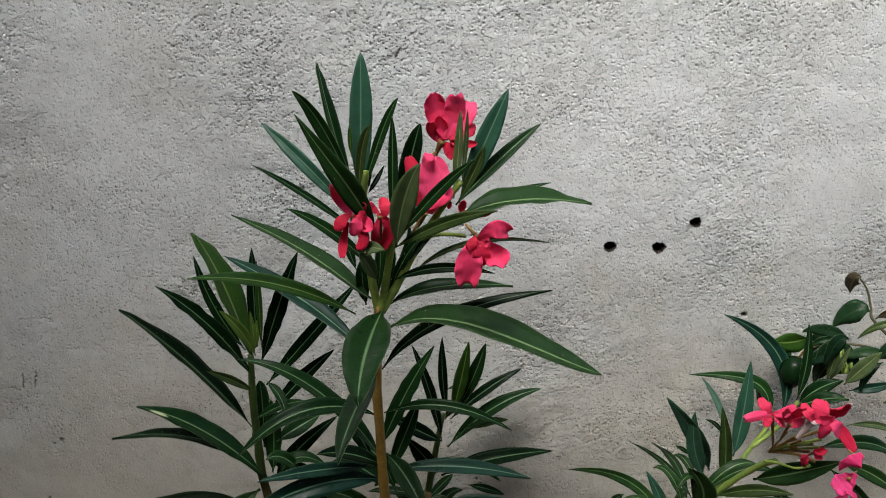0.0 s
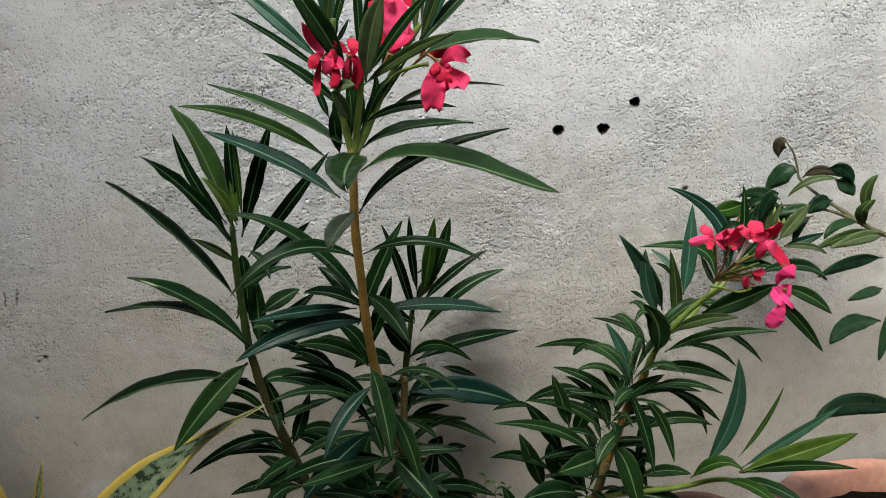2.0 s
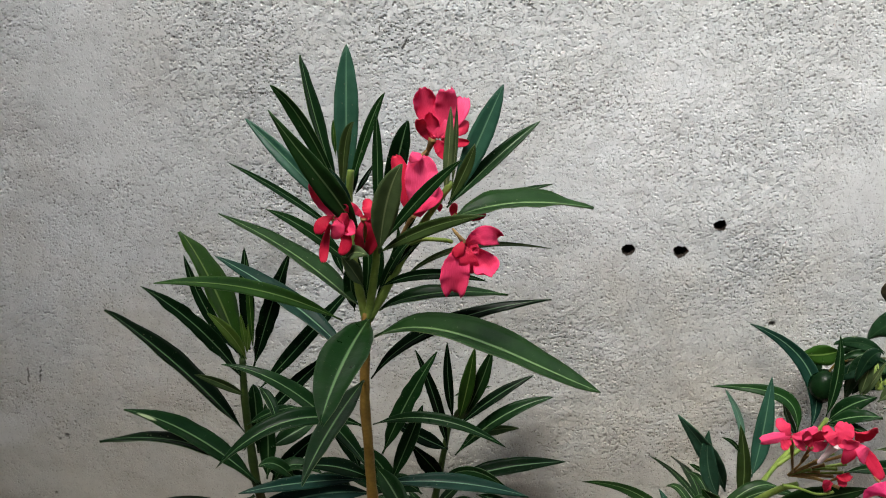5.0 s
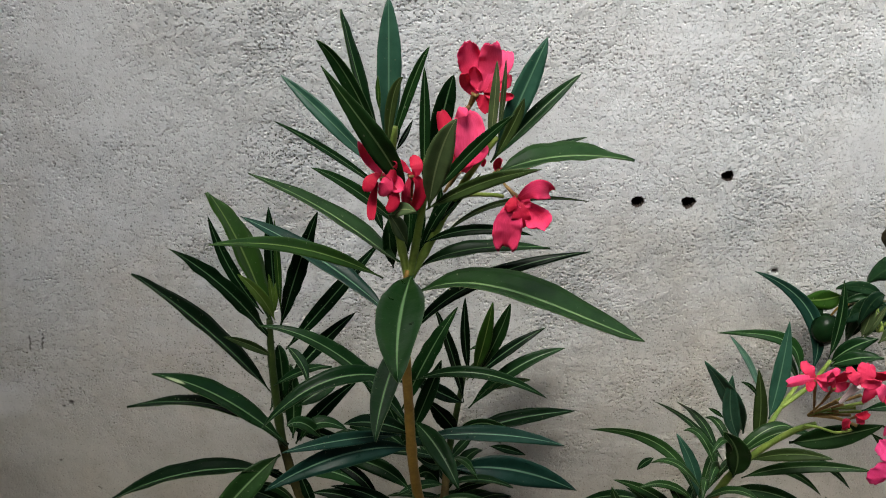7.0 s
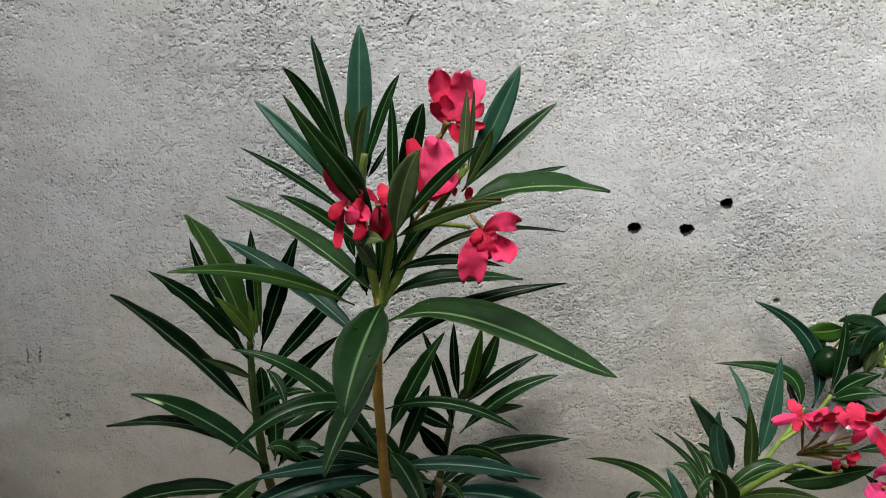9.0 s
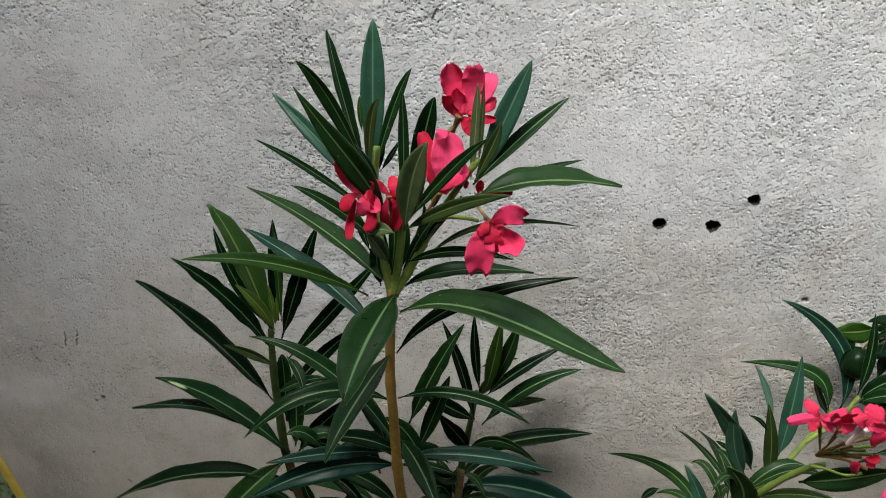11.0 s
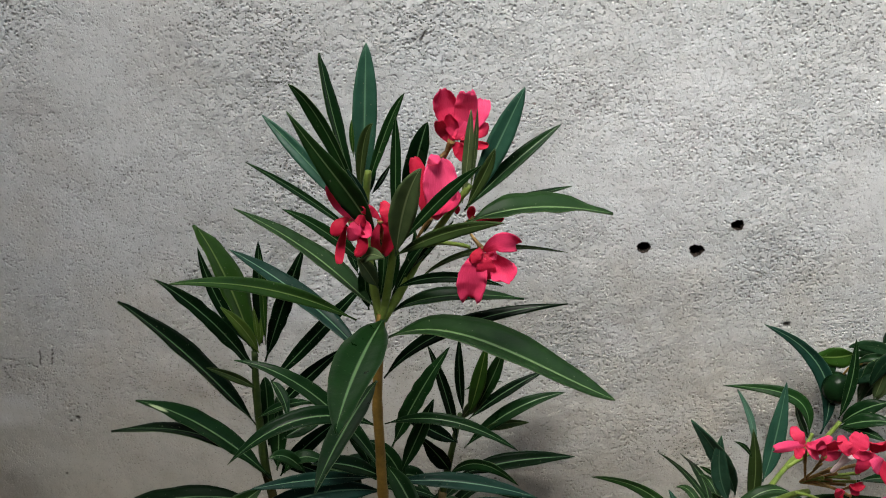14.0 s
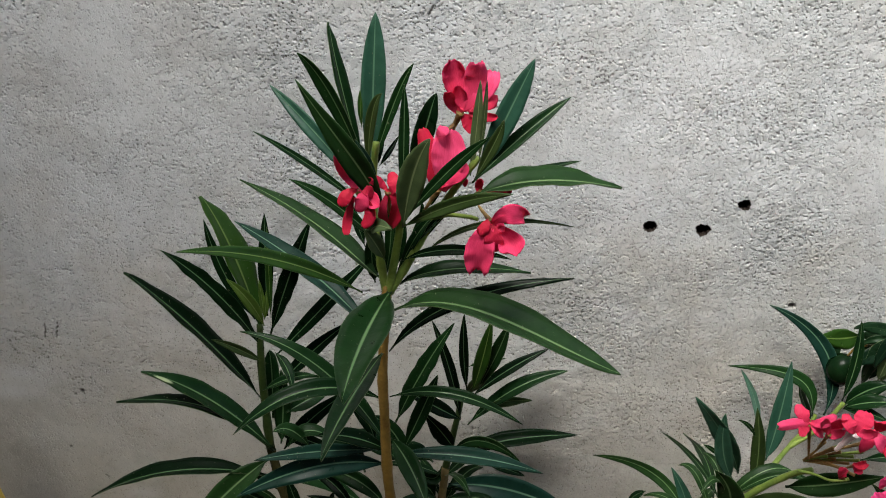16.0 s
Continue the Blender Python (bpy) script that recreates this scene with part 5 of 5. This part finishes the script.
lamina(leaning_oleander, [(0.172, -0.380, 0.353), (0.235, -0.415, 0.402), (0.287, -0.450, 0.451)], 0.0223, -26, LIME)
lamina(leaning_oleander, [(0.176, -0.380, 0.351), (0.225, -0.425, 0.391), (0.282, -0.470, 0.412)], 0.0115, -12, MEADOW)
lamina(leaning_oleander, [(0.034, -0.290, 0.376), (0.005, -0.310, 0.365), (-0.014, -0.330, 0.345)], 0.0177, 36, MEADOW)
lamina(leaning_oleander, [(0.046, -0.290, 0.442), (0.026, -0.305, 0.444), (0.011, -0.320, 0.434)], 0.0139, 26, MEADOW)
lamina(leaning_oleander, [(0.002, -0.270, 0.321), (-0.065, -0.280, 0.379), (-0.153, -0.290, 0.404)], 0.0144, 22, MEADOW)
lamina(leaning_oleander, [(0.015, -0.260, 0.356), (-0.038, -0.260, 0.402), (-0.098, -0.260, 0.418)], 0.0110, 4, MEADOW)
lamina(leaning_oleander, [(-0.010, -0.240, 0.414), (-0.047, -0.220, 0.408), (-0.092, -0.200, 0.379)], 0.0132, 36, GREEN)
lamina(leaning_oleander, [(-0.037, -0.260, 0.367), (-0.048, -0.260, 0.412), (-0.064, -0.260, 0.458)], 0.0173, -8, MEADOW)
lamina(leaning_oleander, [(-0.022, -0.230, 0.332), (-0.006, -0.225, 0.362), (0.015, -0.220, 0.401)], 0.0191, -16, MEADOW)
lamina(leaning_oleander, [(0.024, -0.260, 0.356), (0.011, -0.260, 0.404), (-0.007, -0.260, 0.442)], 0.0150, -2, MEADOW)
lamina(leaning_oleander, [(-0.044, -0.260, 0.314), (-0.073, -0.260, 0.374), (-0.103, -0.260, 0.414)], 0.0179, -12, GREEN)
lamina(leaning_oleander, [(-0.089, -0.260, 0.407), (-0.121, -0.260, 0.415), (-0.151, -0.260, 0.407)], 0.0077, 10, GREEN)
lamina(leaning_oleander, [(-0.053, -0.220, 0.260), (-0.098, -0.205, 0.284), (-0.146, -0.190, 0.274)], 0.0133, 10, GREEN)
lamina(leaning_oleander, [(-0.065, -0.220, 0.227), (-0.081, -0.210, 0.275), (-0.101, -0.200, 0.322)], 0.0205, -2, MEADOW)
lamina(leaning_oleander, [(0.002, -0.290, 0.331), (-0.031, -0.315, 0.340), (-0.071, -0.340, 0.349)], 0.0282, 14, MEADOW)
lamina(leaning_oleander, [(0.067, -0.280, 0.418), (0.092, -0.295, 0.385), (0.108, -0.310, 0.325)], 0.0122, 10, MEADOW)
lamina(leaning_oleander, [(0.052, -0.250, 0.317), (0.069, -0.255, 0.290), (0.089, -0.260, 0.244)], 0.0164, 6, MEADOW)
lamina(leaning_oleander, [(0.072, -0.260, 0.367), (0.074, -0.260, 0.336), (0.067, -0.260, 0.297)], 0.0124, 18, MEADOW)
lamina(leaning_oleander, [(0.077, -0.260, 0.266), (0.114, -0.260, 0.274), (0.158, -0.260, 0.263)], 0.0151, -22, MEADOW)
lamina(leaning_oleander, [(0.306, -0.110, 0.590), (0.307, -0.115, 0.621), (0.306, -0.120, 0.652)], 0.0123, -28, UNDER)
lamina(leaning_oleander, [(0.308, -0.110, 0.587), (0.317, -0.115, 0.616), (0.325, -0.120, 0.648)], 0.0078, -24, UNDER)
lamina(leaning_oleander, [(0.332, -0.110, 0.580), (0.349, -0.120, 0.614), (0.364, -0.130, 0.644)], 0.0173, -22, UNDER)
lamina(leaning_oleander, [(0.341, -0.110, 0.570), (0.370, -0.120, 0.581), (0.394, -0.130, 0.596)], 0.0116, -6, TEAL_SHADED)
lamina(leaning_oleander, [(0.213, -0.340, 0.666), (0.249, -0.340, 0.666), (0.278, -0.340, 0.652)], 0.0068, 4, UNDER)
leaf(leaning_oleander, (0.189, -0.330, 0.627), (0.249, -0.330, 0.634), (0.290, -0.330, 0.610), 0.0177, 0.6)
leaf(leaning_oleander, (0.030, -0.270, 0.407), (0.060, -0.275, 0.433), (0.095, -0.280, 0.456), 0.0186, 0.7)
leaf(leaning_oleander, (0.026, -0.270, 0.408), (0.085, -0.275, 0.432), (0.152, -0.280, 0.422), 0.0156, 0.5)
leaf(leaning_oleander, (0.043, -0.290, 0.437), (0.061, -0.310, 0.383), (0.072, -0.330, 0.323), 0.0184, 0.7)
leaf(leaning_oleander, (0.026, -0.280, 0.339), (0.042, -0.305, 0.314), (0.058, -0.330, 0.238), 0.0315, 0.85, MEADOW)
leaf(leaning_oleander, (-0.026, -0.280, 0.262), (-0.070, -0.300, 0.285), (-0.118, -0.320, 0.290), 0.0323, 0.7)
leaf(leaning_oleander, (-0.110, -0.220, 0.177), (-0.118, -0.215, 0.207), (-0.129, -0.210, 0.234), 0.0185, 0.7)
leaf(leaning_oleander, (0.001, -0.240, 0.229), (-0.043, -0.235, 0.284), (-0.056, -0.230, 0.323), 0.0417, 0.8)
leaf(leaning_oleander, (0.041, -0.280, 0.256), (0.095, -0.300, 0.255), (0.145, -0.320, 0.234), 0.0290, 0.7)
leaf(leaning_oleander, (0.056, -0.260, 0.259), (0.076, -0.260, 0.299), (0.094, -0.260, 0.286), 0.0196, 0.7)
leaf(leaning_oleander, (0.067, -0.280, 0.253), (0.096, -0.300, 0.239), (0.109, -0.320, 0.207), 0.0253, 0.7)
leaf(leaning_oleander, (0.165, -0.385, 0.343), (0.198, -0.432, 0.362), (0.240, -0.480, 0.346), 0.0179, 0.6)
leaf(leaning_oleander, (0.150, -0.380, 0.341), (0.170, -0.435, 0.367), (0.181, -0.490, 0.366), 0.0160, 0.7, YOUNG)

# leaves of the wall oleander
leaf(leaning_oleander, (0.259, -0.060, 0.482), (0.241, -0.055, 0.513), (0.231, -0.050, 0.543), 0.0139, 0.6)
leaf(leaning_oleander, (0.276, -0.100, 0.542), (0.296, -0.110, 0.573), (0.324, -0.120, 0.594), 0.0229, 0.7)
leaf(leaning_oleander, (0.272, -0.110, 0.544), (0.299, -0.125, 0.565), (0.327, -0.140, 0.575), 0.0203, 0.6)
leaf(leaning_oleander, (0.271, -0.110, 0.542), (0.295, -0.125, 0.548), (0.320, -0.140, 0.545), 0.0167, 0.6)

# leaves of the citrus tree
citrus_leaf([(0.355, -0.055, 0.726), (0.347, -0.050, 0.719), (0.349, -0.045, 0.695)], 0.0194, 16, DRY)
citrus_leaf([(0.373, -0.065, 0.675), (0.353, -0.058, 0.672), (0.330, -0.050, 0.641)], 0.0284, 24, CITRUS)
citrus_leaf([(0.348, -0.070, 0.634), (0.322, -0.060, 0.634), (0.294, -0.050, 0.620)], 0.0153, 20, CITRUS)
citrus_leaf([(0.422, -0.110, 0.674), (0.379, -0.100, 0.673), (0.349, -0.090, 0.644)], 0.0098, 18, OLIVE)
citrus_leaf([(0.374, -0.080, 0.671), (0.400, -0.085, 0.684), (0.433, -0.090, 0.670)], 0.0132, 20, DRY)
citrus_leaf([(0.402, -0.100, 0.690), (0.424, -0.110, 0.689), (0.436, -0.120, 0.670)], 0.0187, 30, CITRUS)
citrus_leaf([(0.417, -0.100, 0.671), (0.432, -0.110, 0.663), (0.441, -0.120, 0.651)], 0.0202, 16, CITRUS)
citrus_leaf([(0.455, -0.140, 0.627), (0.443, -0.145, 0.664), (0.455, -0.150, 0.692)], 0.0144, -24, OLIVE)
citrus_leaf([(0.455, -0.140, 0.609), (0.438, -0.150, 0.633), (0.449, -0.160, 0.657)], 0.0160, -50, OLIVE)
citrus_leaf([(0.418, -0.100, 0.637), (0.393, -0.105, 0.635), (0.376, -0.110, 0.622)], 0.0221, 8, CITRUS)
citrus_leaf([(0.391, -0.100, 0.626), (0.358, -0.095, 0.625), (0.331, -0.090, 0.611)], 0.0133, 12, CITRUS)
citrus_leaf([(0.382, -0.110, 0.617), (0.360, -0.115, 0.601), (0.353, -0.120, 0.572)], 0.0114, 20, CITRUS)
citrus_leaf([(0.451, -0.130, 0.609), (0.408, -0.140, 0.611), (0.385, -0.150, 0.593)], 0.0129, 20, CITRUS)
citrus_leaf([(0.462, -0.140, 0.600), (0.409, -0.155, 0.597), (0.361, -0.170, 0.586)], 0.0144, -16, OLIVE)
citrus_leaf([(0.478, -0.150, 0.592), (0.434, -0.165, 0.598), (0.380, -0.180, 0.590)], 0.0177, -6, UNDER)
citrus_leaf([(0.464, -0.180, 0.569), (0.399, -0.200, 0.573), (0.346, -0.220, 0.562)], 0.0172, -12, CITRUS)
citrus_leaf([(0.459, -0.200, 0.527), (0.422, -0.220, 0.531), (0.382, -0.240, 0.533)], 0.0139, 22, CITRUS)
citrus_leaf([(0.437, -0.240, 0.493), (0.379, -0.260, 0.501), (0.338, -0.280, 0.485)], 0.0259, 44, CITRUS)
citrus_leaf([(0.299, -0.050, 0.625), (0.279, -0.040, 0.612), (0.255, -0.030, 0.606)], 0.0275, -10, YOUNG)
citrus_leaf([(0.342, -0.080, 0.637), (0.311, -0.070, 0.648), (0.282, -0.060, 0.639)], 0.0159, -12, CITRUS)
citrus_leaf([(0.310, -0.045, 0.620), (0.330, -0.038, 0.587), (0.334, -0.030, 0.545)], 0.0253, 30, CITRUS)
citrus_leaf([(0.282, -0.040, 0.613), (0.272, -0.035, 0.581), (0.286, -0.030, 0.545)], 0.0191, 28, CITRUS)
citrus_leaf([(0.332, -0.050, 0.618), (0.334, -0.045, 0.581), (0.332, -0.040, 0.547)], 0.0186, 30, CITRUS)
leaf(citrus, (0.347, -0.080, 0.622), (0.313, -0.075, 0.635), (0.288, -0.070, 0.617), 0.0143, 0.7)
leaf(citrus, (0.336, -0.080, 0.616), (0.306, -0.085, 0.616), (0.281, -0.090, 0.599), 0.0306, 0.7)
leaf(citrus, (0.354, -0.080, 0.620), (0.334, -0.075, 0.618), (0.314, -0.070, 0.608), 0.0239, 0.6)
leaf(citrus, (0.359, -0.080, 0.615), (0.342, -0.090, 0.601), (0.308, -0.100, 0.595), 0.0281, 0.6)
leaf(citrus, (0.453, -0.240, 0.529), (0.435, -0.260, 0.486), (0.418, -0.280, 0.450), 0.0233, 0.8)
leaf(citrus, (0.465, -0.300, 0.372), (0.359, -0.325, 0.410), (0.295, -0.350, 0.404), 0.0401, 0.8)
leaf(citrus, (0.469, -0.310, 0.389), (0.429, -0.335, 0.381), (0.398, -0.360, 0.378), 0.0351, 0.8)
leaf(citrus, (0.322, -0.090, 0.643), (0.307, -0.085, 0.614), (0.303, -0.080, 0.560), 0.0323, 0.7)
leaf(citrus, (0.318, -0.120, 0.662), (0.303, -0.120, 0.652), (0.292, -0.120, 0.616), 0.0272, 0.6)


# ---- flowers ----
bloom = flower(tall_oleander, (-0.226, -0.440, 0.938), (-0.237, -0.428, 0.947), 0.0017)
petal(bloom, (-0.226, -0.440, 0.937), (-0.233, -0.446, 0.918), (-0.235, -0.441, 0.893), 0.0254, PINK)
petal(bloom, (-0.226, -0.440, 0.935), (-0.223, -0.445, 0.924), (-0.221, -0.440, 0.910), 0.0172, RED)
petal(bloom, (-0.220, -0.440, 0.934), (-0.209, -0.441, 0.920), (-0.203, -0.452, 0.913), 0.0235, PINK)
petal(bloom, (-0.225, -0.440, 0.937), (-0.212, -0.449, 0.949), (-0.198, -0.434, 0.941), 0.0169, PINK)
petal(bloom, (-0.227, -0.440, 0.940), (-0.231, -0.446, 0.935), (-0.234, -0.448, 0.928), 0.0100, RED)
petal(bloom, (-0.226, -0.440, 0.939), (-0.220, -0.437, 0.935), (-0.217, -0.443, 0.930), 0.0091, PINK)
bloom = flower(tall_oleander, (-0.258, -0.350, 1.005), (-0.268, -0.338, 0.977), 0.0023)
petal(bloom, (-0.256, -0.350, 1.005), (-0.263, -0.349, 1.030), (-0.267, -0.353, 1.053), 0.0218, PINK)
petal(bloom, (-0.255, -0.350, 1.006), (-0.247, -0.351, 1.029), (-0.245, -0.360, 1.052), 0.0207, PINK)
petal(bloom, (-0.252, -0.350, 1.007), (-0.237, -0.351, 1.027), (-0.230, -0.343, 1.042), 0.0185, PINK)
petal(bloom, (-0.251, -0.350, 1.007), (-0.236, -0.353, 1.016), (-0.225, -0.346, 1.020), 0.0164, RED)
petal(bloom, (-0.261, -0.350, 1.004), (-0.267, -0.351, 1.014), (-0.269, -0.362, 1.026), 0.0109, RED)
petal(bloom, (-0.258, -0.350, 1.002), (-0.251, -0.350, 0.997), (-0.246, -0.350, 0.987), 0.0132, RED)
petal(bloom, (-0.250, -0.350, 1.005), (-0.239, -0.355, 1.003), (-0.224, -0.363, 1.006), 0.0087, RED)
petal(bloom, (-0.254, -0.350, 1.007), (-0.258, -0.349, 1.017), (-0.260, -0.353, 1.031), 0.0131, PINK)
bloom = flower(tall_oleander, (-0.274, -0.385, 0.943), (-0.287, -0.373, 0.917), 0.0020)
petal(bloom, (-0.271, -0.385, 0.942), (-0.266, -0.385, 0.969), (-0.269, -0.378, 0.995), 0.0309, PINK)
petal(bloom, (-0.280, -0.385, 0.946), (-0.282, -0.385, 0.970), (-0.290, -0.377, 0.997), 0.0160, RED)
petal(bloom, (-0.277, -0.385, 0.994), (-0.272, -0.389, 0.999), (-0.268, -0.380, 1.000), 0.0105, PINK)
petal(bloom, (-0.273, -0.385, 0.946), (-0.257, -0.389, 0.959), (-0.252, -0.377, 0.968), 0.0128, PINK)
bloom = flower(tall_oleander, (-0.343, -0.410, 0.948), (-0.334, -0.398, 0.912), 0.0020)
petal(bloom, (-0.344, -0.410, 0.949), (-0.351, -0.408, 0.963), (-0.356, -0.422, 0.981), 0.0168, PINK)
petal(bloom, (-0.344, -0.410, 0.949), (-0.352, -0.417, 0.946), (-0.356, -0.419, 0.936), 0.0115, RED)
petal(bloom, (-0.342, -0.410, 0.949), (-0.334, -0.407, 0.941), (-0.324, -0.414, 0.935), 0.0149, PINK)
petal(bloom, (-0.347, -0.410, 0.942), (-0.352, -0.411, 0.923), (-0.353, -0.417, 0.908), 0.0086, RED)
petal(bloom, (-0.339, -0.410, 0.944), (-0.332, -0.413, 0.928), (-0.339, -0.415, 0.916), 0.0106, RED)
petal(bloom, (-0.341, -0.410, 0.949), (-0.339, -0.415, 0.941), (-0.346, -0.410, 0.930), 0.0137, PINK)
petal(bloom, (-0.340, -0.410, 0.950), (-0.334, -0.412, 0.949), (-0.328, -0.402, 0.942), 0.0105, RED)
bloom = flower(tall_oleander, (-0.317, -0.405, 0.947), (-0.317, -0.393, 0.920), 0.0020)
petal(bloom, (-0.316, -0.405, 0.944), (-0.312, -0.406, 0.954), (-0.317, -0.397, 0.961), 0.0116, RED)
petal(bloom, (-0.318, -0.405, 0.948), (-0.309, -0.404, 0.933), (-0.316, -0.395, 0.909), 0.0117, RED)
petal(bloom, (-0.318, -0.405, 0.948), (-0.325, -0.406, 0.955), (-0.330, -0.415, 0.961), 0.0095, RED)
petal(bloom, (-0.317, -0.405, 0.946), (-0.322, -0.404, 0.928), (-0.320, -0.396, 0.912), 0.0086, RED)
bloom = flower(tall_oleander, (-0.235, -0.370, 0.938), (-0.262, -0.358, 0.913), 0.0014)
petal(bloom, (-0.236, -0.370, 0.938), (-0.221, -0.368, 0.937), (-0.208, -0.370, 0.941), 0.0110, RED)
petal(bloom, (-0.236, -0.370, 0.934), (-0.238, -0.370, 0.942), (-0.235, -0.379, 0.952), 0.0077, RED)
petal(bloom, (-0.251, -0.370, 0.941), (-0.251, -0.369, 0.945), (-0.252, -0.370, 0.950), 0.0066, RED)
bloom = flower(leaning_oleander, (0.117, -0.355, 0.690), (0.131, -0.343, 0.636), 0.0017)
petal(bloom, (0.117, -0.355, 0.691), (0.101, -0.361, 0.693), (0.082, -0.367, 0.692), 0.0118, PINK)
petal(bloom, (0.116, -0.355, 0.693), (0.109, -0.354, 0.701), (0.108, -0.345, 0.707), 0.0148, RED)
petal(bloom, (0.118, -0.355, 0.693), (0.126, -0.363, 0.698), (0.145, -0.350, 0.698), 0.0118, PINK)
petal(bloom, (0.117, -0.355, 0.691), (0.111, -0.359, 0.686), (0.104, -0.365, 0.684), 0.0118, RED)
petal(bloom, (0.119, -0.355, 0.691), (0.124, -0.360, 0.688), (0.135, -0.351, 0.676), 0.0134, PINK)
bloom = flower(leaning_oleander, (0.137, -0.360, 0.682), (0.135, -0.348, 0.655), 0.0015)
petal(bloom, (0.135, -0.360, 0.678), (0.141, -0.359, 0.689), (0.141, -0.373, 0.710), 0.0150, PINK)
petal(bloom, (0.137, -0.360, 0.682), (0.130, -0.362, 0.694), (0.121, -0.373, 0.708), 0.0119, RED)
petal(bloom, (0.136, -0.360, 0.680), (0.143, -0.360, 0.682), (0.147, -0.366, 0.693), 0.0120, PINK)
bloom = flower(leaning_oleander, (0.157, -0.370, 0.693), (0.149, -0.358, 0.661), 0.0034, True)
petal(bloom, (0.158, -0.370, 0.693), (0.163, -0.368, 0.704), (0.168, -0.360, 0.713), 0.0208, RED)
petal(bloom, (0.157, -0.370, 0.694), (0.149, -0.373, 0.704), (0.150, -0.360, 0.709), 0.0147, RED)
petal(bloom, (0.159, -0.370, 0.693), (0.166, -0.375, 0.697), (0.170, -0.382, 0.706), 0.0134, PINK)
bloom = flower(leaning_oleander, (0.185, -0.355, 0.686), (0.183, -0.343, 0.654), 0.0017)
petal(bloom, (0.185, -0.355, 0.687), (0.190, -0.357, 0.697), (0.190, -0.368, 0.711), 0.0213, RED)
petal(bloom, (0.185, -0.355, 0.686), (0.178, -0.362, 0.678), (0.178, -0.359, 0.662), 0.0167, PINK)
petal(bloom, (0.189, -0.355, 0.682), (0.201, -0.357, 0.667), (0.215, -0.365, 0.647), 0.0139, RED)
petal(bloom, (0.185, -0.355, 0.685), (0.190, -0.363, 0.678), (0.205, -0.348, 0.659), 0.0167, PINK)
bloom = flower(leaning_oleander, (0.206, -0.390, 0.655), (0.198, -0.378, 0.660), 0.0015)
petal(bloom, (0.208, -0.390, 0.662), (0.197, -0.395, 0.653), (0.197, -0.381, 0.637), 0.0225, ROSE)
bloom = flower(leaning_oleander, (0.196, -0.395, 0.632), (0.211, -0.383, 0.634), 0.0015)
petal(bloom, (0.202, -0.395, 0.640), (0.193, -0.393, 0.627), (0.181, -0.400, 0.621), 0.0258, ROSE)
bloom = flower(leaning_oleander, (0.191, -0.400, 0.604), (0.203, -0.388, 0.613), 0.0015)
petal(bloom, (0.195, -0.400, 0.615), (0.186, -0.403, 0.601), (0.182, -0.402, 0.584), 0.0228, ROSE)
petal(bloom, (0.192, -0.400, 0.620), (0.200, -0.401, 0.617), (0.207, -0.400, 0.609), 0.0061, ROSE)
bloom = flower(leaning_oleander, (0.178, -0.350, 0.637), (0.171, -0.338, 0.620), 0.0014)
petal(bloom, (0.175, -0.350, 0.639), (0.181, -0.352, 0.638), (0.189, -0.349, 0.640), 0.0093, RED)
petal(bloom, (0.175, -0.350, 0.637), (0.182, -0.348, 0.630), (0.184, -0.352, 0.626), 0.0094, RED)
bloom = flower(leaning_oleander, (0.171, -0.345, 0.615), (0.174, -0.333, 0.603), 0.0016)
petal(bloom, (0.169, -0.345, 0.613), (0.170, -0.349, 0.622), (0.177, -0.342, 0.622), 0.0088, RED)
petal(bloom, (0.169, -0.345, 0.613), (0.166, -0.351, 0.626), (0.166, -0.352, 0.634), 0.0088, RED)


# ---- snake plants ----
def narrowing(t):
    return 0.5 - 0.37 / (1 + math.exp(-(t - 0.77) / 0.035)) - 0.11 * max(0, t - 0.8) / 0.2


def snake_leaf(plant, a, m, b, width, face, fold=0.25, outline=strap):
    return blade(plant, "leaf", [a, m, b], width, face, outline, [VARIEGATED], fold, 0.02, 0.003, 40, 8)


snake_plant = thing("snake_plant", (-0.87, -0.22, GROUND), "snake plant with mottled yellow-edged leaves", "plant")
snake_leaf(snake_plant, (-0.93, -0.26, GROUND - 0.01), (-0.750, -0.266, 0.240), (-0.472, -0.272, 0.454), 0.066, 0.85, 0.18, narrowing)
snake_leaf(snake_plant, (-0.870, -0.21, GROUND - 0.01), (-0.862, -0.20, 0.13), (-0.815, -0.20, 0.346), 0.026, 0.35)
snake_leaf(snake_plant, (-0.908, -0.19, GROUND - 0.01), (-0.928, -0.185, 0.28), (-1.050, -0.18, 0.72), 0.078, 0.9, 0.1)


# ---- small weed at the foot of the wall ----
weed = thing("weed", (-0.135, -0.05, GROUND), "small feathery green weed at the foot of the wall", "weed")
for k in range(5):
    tip = Vector((-0.135 + (k - 2) * 0.018, -0.05 - 0.008 * (k % 2), 0.135 - 0.012 * abs(k - 2)))
    foot = Vector((-0.135, -0.05, GROUND - 0.005))
    knee = foot.lerp(tip, 0.55) + Vector((0.004 * (k - 2), 0, 0.012))
    limb(weed, "stem", [foot, knee, tip], [0.0016, 0.0012, 0.0007], SHOOT)
    for j in range(8):
        p = knee.lerp(tip, j / 7)
        side = Vector(((-1) ** j, random.uniform(-0.6, 0.6), random.uniform(0.1, 0.7))).normalized() * random.uniform(0.010, 0.017)
        leaf(weed, p, p + side * 0.5 + Vector((0, 0, 0.002)), p + side, 0.0045, 0.6, YOUNG)
